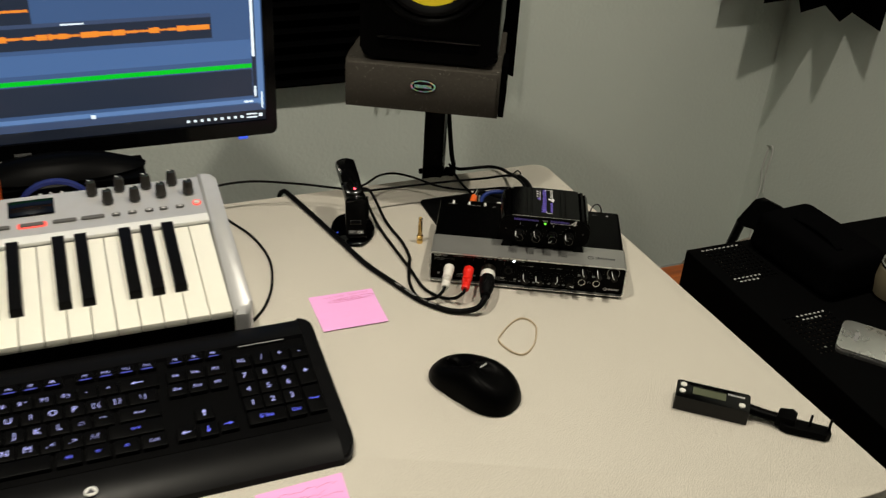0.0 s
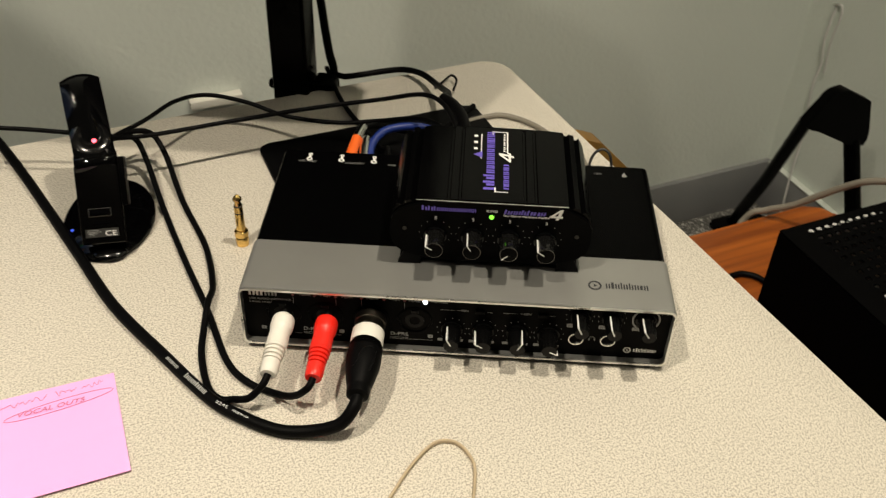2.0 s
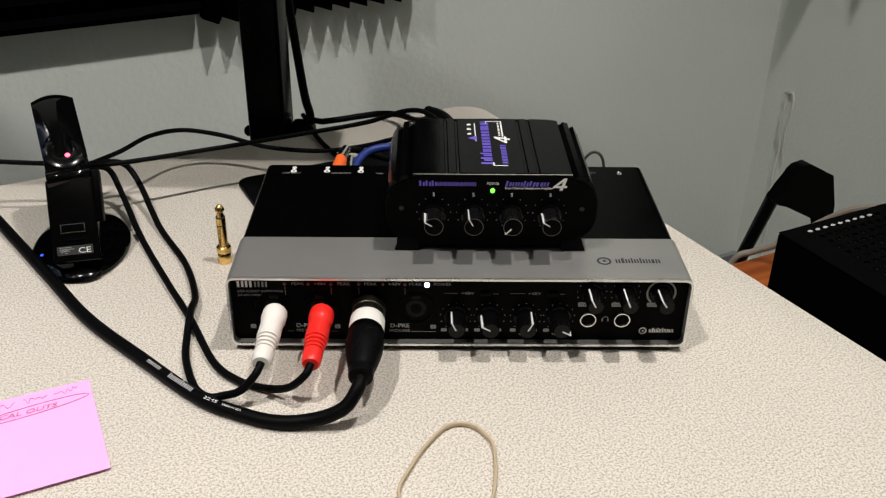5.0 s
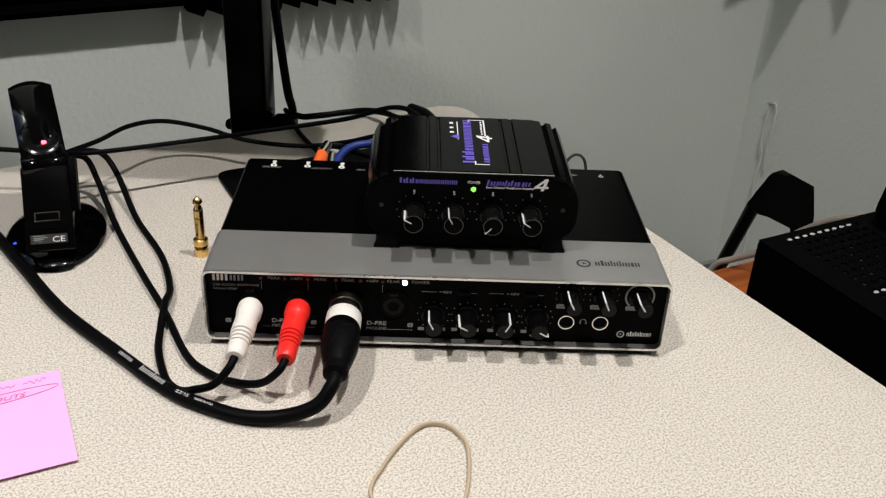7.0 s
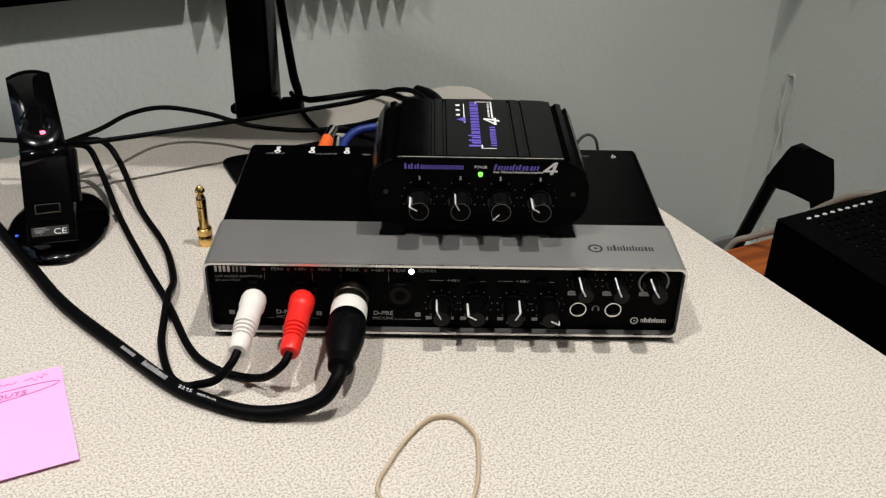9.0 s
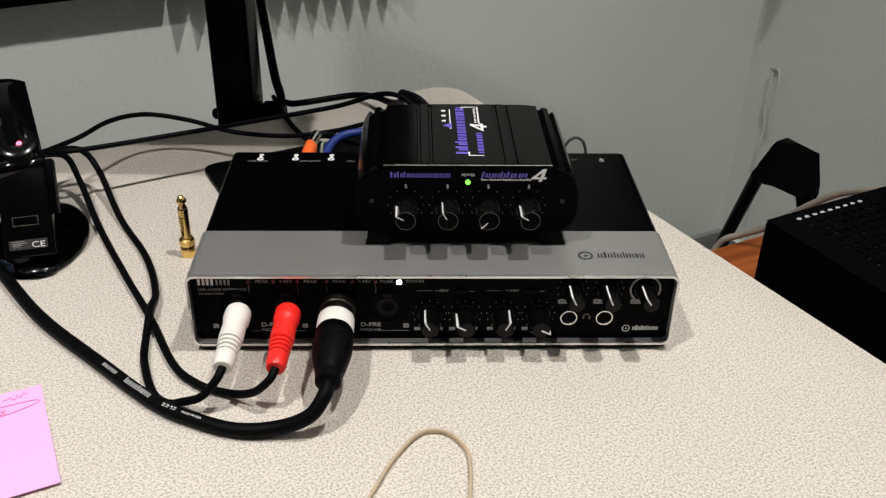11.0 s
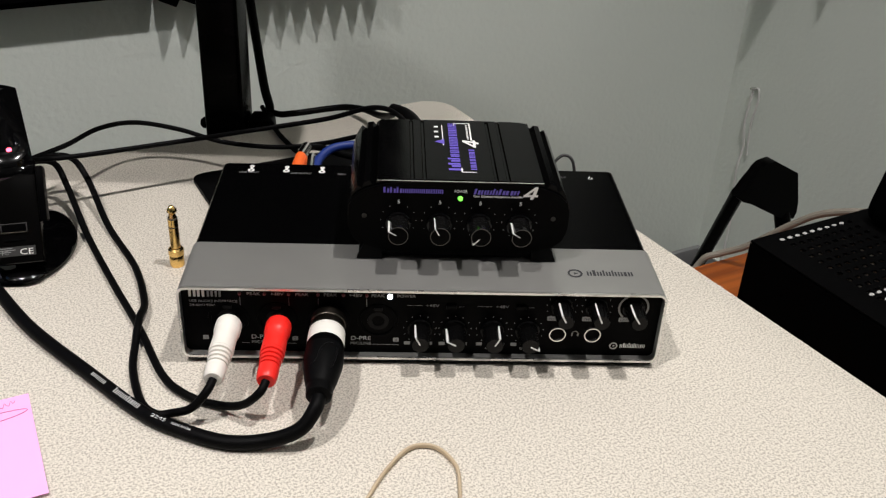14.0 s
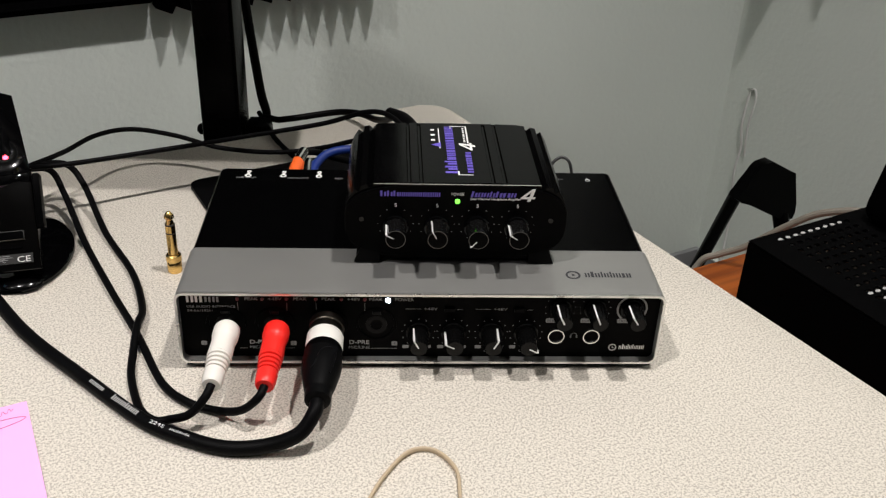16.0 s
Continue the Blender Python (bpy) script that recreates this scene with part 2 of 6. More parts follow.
def tube(points, r, steps=8, seg=10, closed=False, bm=None, flat=1.0, taper=None):
    """A round cable along a smooth line through the points."""
    line = smooth_line(points, steps, closed) if steps > 1 else [Vector(p) for p in points]
    b, rings, n = bmesh.new(), [], len(line)
    up = Vector((0, 0, 1))
    for k, p in enumerate(line):
        q = line[(k + 1) % n] if closed or k < n - 1 else line[k]
        o = line[k - 1] if closed or k > 0 else line[0]
        t = (q - o).normalized()
        if t.length < 0.5:
            t = Vector((1, 0, 0))
        side = t.cross(up)
        if side.length < 1e-3:
            side = t.cross(Vector((1, 0, 0)))
        side.normalize()
        top = side.cross(t).normalized()
        rr = r if taper is None else r * (taper[0] + (taper[1] - taper[0]) * k / (n - 1))
        rings.append([b.verts.new(p + side * (rr * math.cos(2 * math.pi * s / seg)) + top * (rr * flat * math.sin(2 * math.pi * s / seg))) for s in range(seg)])
    for a, c in zip(rings, rings[1:] + ([rings[0]] if closed else [])):
        for s in range(seg):
            j = (s + 1) % seg
            b.faces.new((a[s], a[j], c[j], c[s]))
    if not closed:
        b.faces.new(rings[0])
        b.faces.new(rings[-1][::-1])
    return join(bm, b)


def axis_to(p, q):
    """A matrix that lays z along the way from p to q, at p."""
    d = Vector(q) - Vector(p)
    return Matrix.Translation(p) @ d.to_track_quat("Z", "Y").to_matrix().to_4x4()


def rod(p, q, r, r2=None, seg=16, bm=None):
    h = (Vector(q) - Vector(p)).length
    return lathe([(0, 0), (r, 0), (r if r2 is None else r2, h), (0, h)], seg, bm, axis_to(p, q))


def words(text, size, mat, parent, at, name="lettering", bold=0.0, align="LEFT", width=None, slant=0.0):
    """Raised lettering from the built-in font, as a thin mesh."""
    c = bpy.data.curves.new(name, "FONT")
    c.body, c.size, c.extrude, c.align_x, c.offset, c.shear = text, size, 0.00005, align, bold, slant
    c.resolution_u = 3
    o = bpy.data.objects.new(name, c)
    scene.collection.objects.link(o)
    bpy.context.view_layer.update()
    me = bpy.data.meshes.new_from_object(o.evaluated_get(bpy.context.evaluated_depsgraph_get()))
    bpy.data.objects.remove(o)
    bpy.data.curves.remove(c)
    if width:
        xs = [v.co.x for v in me.vertices]
        f = width / max(max(xs) - min(xs), 1e-6)
        for v in me.vertices:
            v.co.x *= f
    me.materials.clear()
    me.materials.append(mat)
    ob = new(name, me)
    ob.parent, ob.matrix_local = parent, at
    return ob


def bars(widths, height, gap, thick=0.0002, tall=()):
    """A row of plain blocks that stands for a wordmark."""
    bm, x = bmesh.new(), 0.0
    for k, w in enumerate(widths):
        h = height * (1.35 if k in tall else 1.0)
        if w > height * 0.5:
            box(x, x + w * 0.36, 0, h, 0, thick, bm=bm)
            box(x + w * 0.64, x + w, 0, height, 0, thick, bm=bm)
        else:
            box(x, x + w, 0, h, 0, thick, bm=bm)
        x += w + gap
    return bm


def ring(r0, r1, h=0.0002, seg=32, a0=0, a1=360):
    """A flat ring or arc in x and y."""
    bm = bmesh.new()
    n = seg
    full = abs(a1 - a0) >= 360
    rows = []
    for k in range(n + (0 if full else 1)):
        t = radians(a0 + (a1 - a0) * k / n)
        c, s = math.cos(t), math.sin(t)
        rows.append([bm.verts.new((r * c, r * s, z)) for r, z in ((r0, 0), (r1, 0), (r1, h), (r0, h))])
    pairs = list(zip(rows, rows[1:])) + ([(rows[-1], rows[0])] if full else [])
    for a, b in pairs:
        for k in range(4):
            j = (k + 1) % 4
            bm.faces.new((a[k], b[k], b[j], a[j]))
    if not full:
        bm.faces.new(rows[0])
        bm.faces.new(rows[-1][::-1])
    return bm


FRONT = pose(0, 0, 0, 90, 0, 0)     # x stays, y becomes up, z comes forward


# ---- the room ----
WV, WU = 0.76, 1.16     # back wall and side wall
solid("floor", box(-3.2, WU + 0.15, -3.4, WV + 0.15, FLOOR - 0.1, FLOOR), M["carpet"], "grey speckled loop-pile carpet floor", "floor", ROOM, kind="structure")
solid("wall_north", box(-3.2, WU + 0.15, WV, WV + 0.12, FLOOR, 2.5), M["wall"], "grey painted wall behind the desk", "wall", ROOM, kind="structure")
solid("wall_east", box(WU, WU + 0.12, -3.3, WV - 0.0002, FLOOR, 2.5), M["wall"], "grey painted side wall", "wall", ROOM, kind="structure")
# west and south walls are unseen, added dark to weaken the fill
solid("wall_west", box(-3.32, -3.2, -3.3, WV + 0.12, FLOOR, 2.5), M["far_wall"], "unseen wall, dark grey to hold back bounced light", "wall", ROOM, kind="structure")
solid("wall_south", box(-3.32, WU + 0.12, -3.42, -3.3, FLOOR, 2.5), M["far_wall"], "unseen wall, dark grey to hold back bounced light", "wall", ROOM, kind="structure")
solid("ceiling", box(-3.32, WU + 0.12, -3.42, WV + 0.12, 2.5, 2.6), M["ceiling"], "unseen ceiling, mid grey to reduce bounced light", "ceiling", ROOM, kind="structure")
solid("baseboard", box(-3.2, WU, WV - 0.012, WV - 0.001, FLOOR, FLOOR + 0.10, 0.003), M["skirting"], "dark grey vinyl baseboard", "baseboard", ROOM, kind="structure")
solid("baseboard", box(WU - 0.012, WU - 0.001, -3.3, WV - 0.013, FLOOR, FLOOR + 0.10, 0.003), M["skirting"], "dark grey vinyl baseboard", "baseboard", ROOM, kind="structure")

solid("trim", box(WU - 0.0135, WU - 0.0005, -3.3, WV - 0.017, FLOOR + 0.1005, FLOOR + 0.104, 0.0015), M["wall"], "painted cap on the side baseboard", "trim", ROOM, kind="structure")

# ---- the desk ----
desk = thing("desk", "cream speckled laminate desk with a rounded corner", "desk", ROOM)
outline = [(-1.5, -0.49)] + [(0.310 + 0.025 * math.cos(radians(a)), -0.465 + 0.025 * math.sin(radians(a))) for a in range(-90, 1, 15)] + \
    [(0.2835 + 0.020 * math.cos(radians(a)), 0.258 + 0.020 * math.sin(radians(a))) for a in range(0, 91, 15)] + [(-1.5, 0.278)]
part("tabletop", prism(outline, D - 0.028, D, 0.002), M["laminate"], desk)
part("leg_panel", box(0.24, 0.265, -0.40, 0.20, FLOOR, D - 0.0285, 0.002), M["laminate"], desk)
part("leg_panel", box(-1.45, -1.425, -0.40, 0.20, FLOOR, D - 0.0285, 0.002), M["laminate"], desk)


# ---- audio interface ----
def hollow(outer, inner, y0, y1):
    """A sleeve along y between two closed outlines in x and z with the same number of points."""
    bm = bmesh.new()
    loops = [[bm.verts.new((x, y, z)) for x, z in o] for o, y in ((outer, y0), (outer, y1), (inner, y1), (inner, y0))]
    n = len(outer)
    for a, b in zip(loops, loops[1:] + loops[:1]):
        for k in range(n):
            j = (k + 1) % n
            bm.faces.new((a[k], a[j], b[j], b[k]))
    return bm


def front(x, z, y=-0.0002):
    """A place on a front panel: x to the right, y up, z towards the viewer."""
    return Matrix.Translation((x, y, z)) @ FRONT


def fluted(r0, r1, h, flutes=18, depth=0.0003):
    """A ribbed knob along z."""
    bm, n = bmesh.new(), flutes * 2
    rows = []
    for r, z in ((r0, 0), (r0, h * 0.12), (r1, h * 0.9), (r1 * 0.93, h)):
        rows.append([bm.verts.new(((r - (depth if k % 2 else 0)) * math.cos(2 * math.pi * k / n), (r - (depth if k % 2 else 0)) * math.sin(2 * math.pi * k / n), z)) for k in range(n)])
    for a, b in zip(rows, rows[1:]):
        for k in range(n):
            bm.faces.new((a[k], a[(k + 1) % n], b[(k + 1) % n], b[k]))
    bm.faces.new(rows[-1])
    bm.faces.new(rows[0][::-1])
    return bm


def knob(parent, x, z, r, h, angle, mat, y=0.0, skirt=0.0, mark=1.0):
    """A control knob on a front panel with a white pointer; angle clockwise from the top."""
    k = part("knob", fluted(r, r * 0.86, h), mat, parent, at=Matrix.Translation((x, y, z)) @ FRONT)
    if skirt:
        part("knob_skirt", lathe([(0, 0.0002), (skirt, 0.0002), (skirt, 0.0012), (skirt * 0.9, 0.0018), (0, 0.0018)], 28), mat, k)
    p = box(-0.00035 * mark, 0.00035 * mark, r * 0.05, r * 0.86, h, h + 0.00025)
    box(-0.00035 * mark, 0.00035 * mark, r * 0.84, r * 1.03, h * 0.25, h + 0.0001, bm=p)
    part("pointer", moved(p, pose(0, 0, 0, 0, 0, -angle)), M["white_ink"], k, "white pointer line")
    return k


def audio_interface():
    it = thing("audio_interface", "silver and black metal audio interface with plugged cables", "audio interface", pose(0, 0, D))
    z0, z1 = 0.0035, 0.0470
    outer, inner = rounded(0, 0.252, z0, z1, 0.0045, 5), rounded(0.0013, 0.2507, z0 + 0.0013, z1 - 0.0013, 0.0034, 5)
    part("front_sleeve", hollow(outer, inner, 0.0012, 0.0458), M["silver"], it, "brushed silver aluminium front sleeve")
    part("front_rim", hollow(outer, inner, 0.0, 0.0011), M["rim"], it, "bright bevelled rim")
    part("rear_cover", hollow(rounded(0.0008, 0.2512, z0 + 0.0006, z1 - 0.0006, 0.0045, 5), rounded(0.003, 0.249, z0 + 0.003, z1 - 0.003, 0.003, 5), 0.0459, 0.146), M["black_satin"], it, "satin black rear cover")
    part("rear_panel", box(0.003, 0.249, 0.1425, 0.1445, z0 + 0.003, z1 - 0.003), M["black_satin"], it)
    part("front_panel", box(0.0014, 0.2506, 0.0047, 0.0067, z0 + 0.0014, z1 - 0.0014), M["black"], it, "black front panel")
    for x, y in ((0.02, 0.012), (0.232, 0.012), (0.02, 0.132), (0.232, 0.132)):
        part("rubber_foot", lathe([(0, 0), (0.007, 0), (0.0075, 0.001), (0.0075, 0.0035), (0, 0.0035)], 20), M["black_matte"], it, at=pose(x, y, 0))
    fy = 0.0046

    def face(x, z, y):
        return front(x, z - 0.0012, y)
    # lamps, ticks and lettering
    for x, on in ((0.031, 0), (0.0437, 0), (0.056, 0), (0.071, 0), (0.084, 0), (0.096, 0), (0.108, 1)):
        part("indicator_lamp", lathe([(0, 0), (0.0014 if on else 0.0009, 0), (0.0013 if on else 0.0008, 0.0007), (0, 0.001)], 16), M["led_white"] if on else M["led_dim"], it, "lit white power lamp" if on else "unlit red lamp", face(x, 0.0422 if not on else 0.0418, fy))
    for x in (0.031, 0.056, 0.071, 0.096):
        part("tick_mark", box(-0.0001, 0.0001, -0.0025, 0.0025, 0, 0.0001), M["grey_ink"], it, at=face(x, 0.0375, fy))
    for x, s in ((0.0345, "PEAK"), (0.0465, "+48V"), (0.0592, "PEAK"), (0.0738, "PEAK"), (0.0868, "+48V"), (0.0982, "PEAK"), (0.1115, "POWER")):
        words(s, 0.0026, M["grey_ink"], it, face(x, 0.0413, fy), width=0.0068 if s != "POWER" else 0.0095)
    pieces("letter_block", bars((0.0036, 0.0036), 0.0037, 0.0008), M["white_ink"], it, "white block mark", face(0.0052, 0.0400, fy))
    pieces("letter_block", bars((0.0030, 0.0030), 0.0033, 0.0010), M["grey_ink"], it, "grey block mark", face(0.0145, 0.0401, fy))
    words("USB AUDIO INTERFACE", 0.0021, M["grey_ink"], it, face(0.0050, 0.0366, fy), width=0.0245)
    words("24-bit/192kHz", 0.0019, M["grey_ink"], it, face(0.0050, 0.0342, fy), width=0.0155)
    # inputs
    for n, x in enumerate((0.0245, 0.0495, 0.0765, 0.102)):
        s = part("combo_socket", lathe([(0.0106, 0.0), (0.0105, 0.0004), (0.0098, 0.0005), (0.0095, 0.0003), (0.0090, -0.004), (0.0045, -0.004), (0.0040, -0.012), (0, -0.012)], 36), M["black"], it, "black combination input socket", face(x, 0.0265, fy))
        part("socket_rim", ring(0.0088, 0.0098, 0.0007, 36), M["black"], s, "black socket rim")
        part("socket_core", lathe([(0.0030, -0.002), (0.0032, 0.0002), (0.0056, 0.0002), (0.0060, -0.003)], 28), M["palm"], s)
        part("release_tab", box(-0.0022, 0.0022, 0.0068, 0.0090, 0.0002, 0.0014, 0.0004), M["palm"], s)
        for a in (0, 120, 240):
            part("contact_slot", box(-0.0011, 0.0011, -0.0011, 0.0011, -0.0039, -0.0034), M["grey_ink"], s, at=pose(0.0068 * math.sin(radians(a + 60)), 0.0068 * math.cos(radians(a + 60)), 0))
    for x, s in ((0.0355, "D-PRE"), (0.0875, "D-PRE")):
        words(s, 0.0036, M["print"], it, face(x, 0.0140, fy), width=0.0105)
    words("MIC/HI-Z", 0.0025, M["grey_ink"], it, face(0.0355, 0.0110, fy), width=0.0105)
    words("MIC/LINE", 0.0025, M["grey_ink"], it, face(0.0872, 0.0110, fy), width=0.0110)
    for x0, x1 in ((0.0305, 0.0345), (0.0475, 0.0590), (0.0990, 0.1130)):
        part("rule_line", box(x0, x1, -0.0001, 0.0001, 0, 0.0001), M["grey_ink"], it, at=face(0, 0.0113, fy))
    for x, s in ((0.0585, "2"), (0.1115, "4"), (0.0120, "1")):
        b = part("number_badge", prism(rounded(-0.0015, 0.0015, -0.0013, 0.0013, 0.0005), 0, 0.0001), M["grey_ink"], it, at=face(x, 0.0145, fy))
        words(s, 0.0024, M["dark_ink"], b, pose(0, -0.0009, 0.0001), align="CENTER")
    # gain controls
    for n, (x, a) in enumerate(((0.1240, -28), (0.1425, -62), (0.1625, 28), (0.1810, 118))):
        knob(it, x, 0.0206, 0.0056, 0.0150, a, M["knob"], fy, skirt=0.0066)
        for d in range(-140, 141, 28):
            part("scale_dot", lathe([(0, 0), (0.00028, 0), (0.00028, 0.0001), (0, 0.0001)], 8), M["grey_ink"], it, at=face(x + 0.0086 * math.sin(radians(d)), 0.0215 + 0.0086 * math.cos(radians(d)), fy))
        for dx, w in ((-0.0066, 0.0016), (0.0062, 0.0007)):
            part("level_badge", prism(rounded(-w, w, -0.0010, 0.0010, 0.0004), 0, 0.0001), M["grey_ink"], it, at=face(x + dx, 0.0125, fy))
        words("GAIN", 0.0022, M["grey_ink"], it, face(x, 0.0092, fy), align="CENTER", width=0.0062)
    for x in (0.1205, 0.1570):
        part("rule_line", box(-0.0035, 0.0045, -0.0001, 0.0001, 0, 0.0001), M["grey_ink"], it, at=face(x, 0.0365, fy))
        part("rule_line", box(0.0235, 0.0265, -0.0001, 0.0001, 0, 0.0001), M["grey_ink"], it, at=face(x, 0.0362, fy))
        words("+48V", 0.0024, M["grey_ink"], it, face(x + 0.0060, 0.0357, fy), width=0.0070)
        part("power_switch", box(-0.0027, 0.0027, -0.0011, 0.0011, 0, 0.0016, 0.0003), M["black_matte"], it, "black phantom power switch", face(x + 0.0195, 0.0366, fy))
    # headphone and output controls
    for x, a, s in ((0.1980, -28, "PHONES"), (0.2165, -24, "PHONES"), (0.2360, -34, "OUTPUT")):
        knob(it, x, 0.0360, 0.0052, 0.0150, a, M["knob"], fy, skirt=0.0062, mark=1.15)
        if s == "OUTPUT":
            part("scale_ring", ring(0.0072, 0.0082, 0.0001, 36, -50, 230), M["grey_ink"], it, at=face(x, 0.0372, fy))
        else:
            for d in range(-140, 141, 28):
                part("scale_dot", lathe([(0, 0), (0.00028, 0), (0.00028, 0.0001), (0, 0.0001)], 8), M["grey_ink"], it, at=face(x + 0.0080 * math.sin(radians(d)), 0.0372 + 0.0080 * math.cos(radians(d)), fy))
        b = part("name_badge", prism(rounded(-0.0055, 0.0055, -0.0013, 0.0013, 0.0005), 0, 0.0001), M["grey_ink"], it, at=face(x - 0.0015, 0.0296, fy))
        words(s, 0.0024, M["dark_ink"], b, pose(-0.0048, -0.0009, 0.0001), width=0.0092)
    for x in (0.1972, 0.2160):
        j = part("headphone_socket", lathe([(0.0036, -0.008), (0.0036, 0.0008), (0.0039, 0.0014), (0.0045, 0.0014), (0.0049, 0.0), (0.0036, -0.008)], 32), M["chrome"], it, "nickel-ringed headphone socket", face(x, 0.0200, fy))
        part("socket_bore", lathe([(0, -0.007), (0.0036, -0.007), (0.0035, -0.0010), (0, -0.005)], 24), M["dark_ink"], j)
    h = part("headphone_symbol", ring(0.0014, 0.0018, 0.0001, 20, 0, 180), M["grey_ink"], it, at=face(0.2068, 0.0200, fy))
    for dx in (-0.0016, 0.0016):
        part("ear_bar", box(dx - 0.0004, dx + 0.0004, -0.0014, 0.0002, 0, 0.0001), M["grey_ink"], h)
    def maker_mark(at, size, mat, n):
        m = part("maker_mark", ring(size * 0.72, size, 0.0001, 28), mat, it, at=at)
        part("arrow_mark", prism([(-size * 0.15, size * 0.3), (-size * 0.15, -size * 0.3), (size * 0.4, 0)], 0, 0.0001), mat, m)
        w = size * 0.62
        pieces("letter_block", bars((w, w * 0.6, w, w * 0.35, w, w, w, w * 0.6, w), size * 1.0, w * 0.30, 0.0001, tall=(1, 3, 5)), mat, m, "", pose(size * 1.6, -size * 0.5, 0))
    maker_mark(face(0.2285, 0.0124, fy), 0.0022, M["white_ink"], 9)
    maker_mark(pose(0.2060, 0.0200, z1 + 0.0001), 0.0040, M["dark_ink"], 9)
    # lettering on the rear of the cover
    top = z1 - 0.0005
    for x, s in ((0.0130, "LINE INPUT"), (0.0445, "LINE OUTPUT"), (0.0740, "MAIN")):
        words(s, 0.0027, M["grey_ink"], it, pose(x, 0.1325, top), width=0.0012 * len(s))
    for x in (0.0200, 0.0418, 0.0640):
        b = part("socket_symbol", ring(0.0009, 0.0021, 0.0001, 16), M["white_ink"], it, at=pose(x, 0.1362, top))
        part("socket_symbol_stem", box(-0.0009, 0.0009, 0.0022, 0.0040, 0, 0.0001), M["white_ink"], b)
        part("socket_symbol_top", ring(0.0005, 0.0015, 0.0001, 12), M["white_ink"], b, at=pose(0, 0.0056, 0))
    words("12V", 0.0026, M["grey_ink"], it, pose(0.2130, 0.1355, top), width=0.0050)
    p = part("power_symbol", ring(0.0011, 0.0015, 0.0001, 20, 120, 420), M["white_ink"], it, at=pose(0.2340, 0.1355, top))
    part("power_symbol_bar", box(-0.0002, 0.0002, 0, 0.0034, 0, 0.0001), M["white_ink"], p)
    part("front_foot_lip", box(0.003, 0.249, 0.0005, 0.012, 0.0022, 0.0036), M["black_matte"], it)
    return it


audio_interface()


# ---- headphone amplifier ----
SLANT = Matrix(((1, 0.25, 0, 0), (0, 1, 0, 0), (0, 0, 1, 0), (0, 0, 0, 1)))


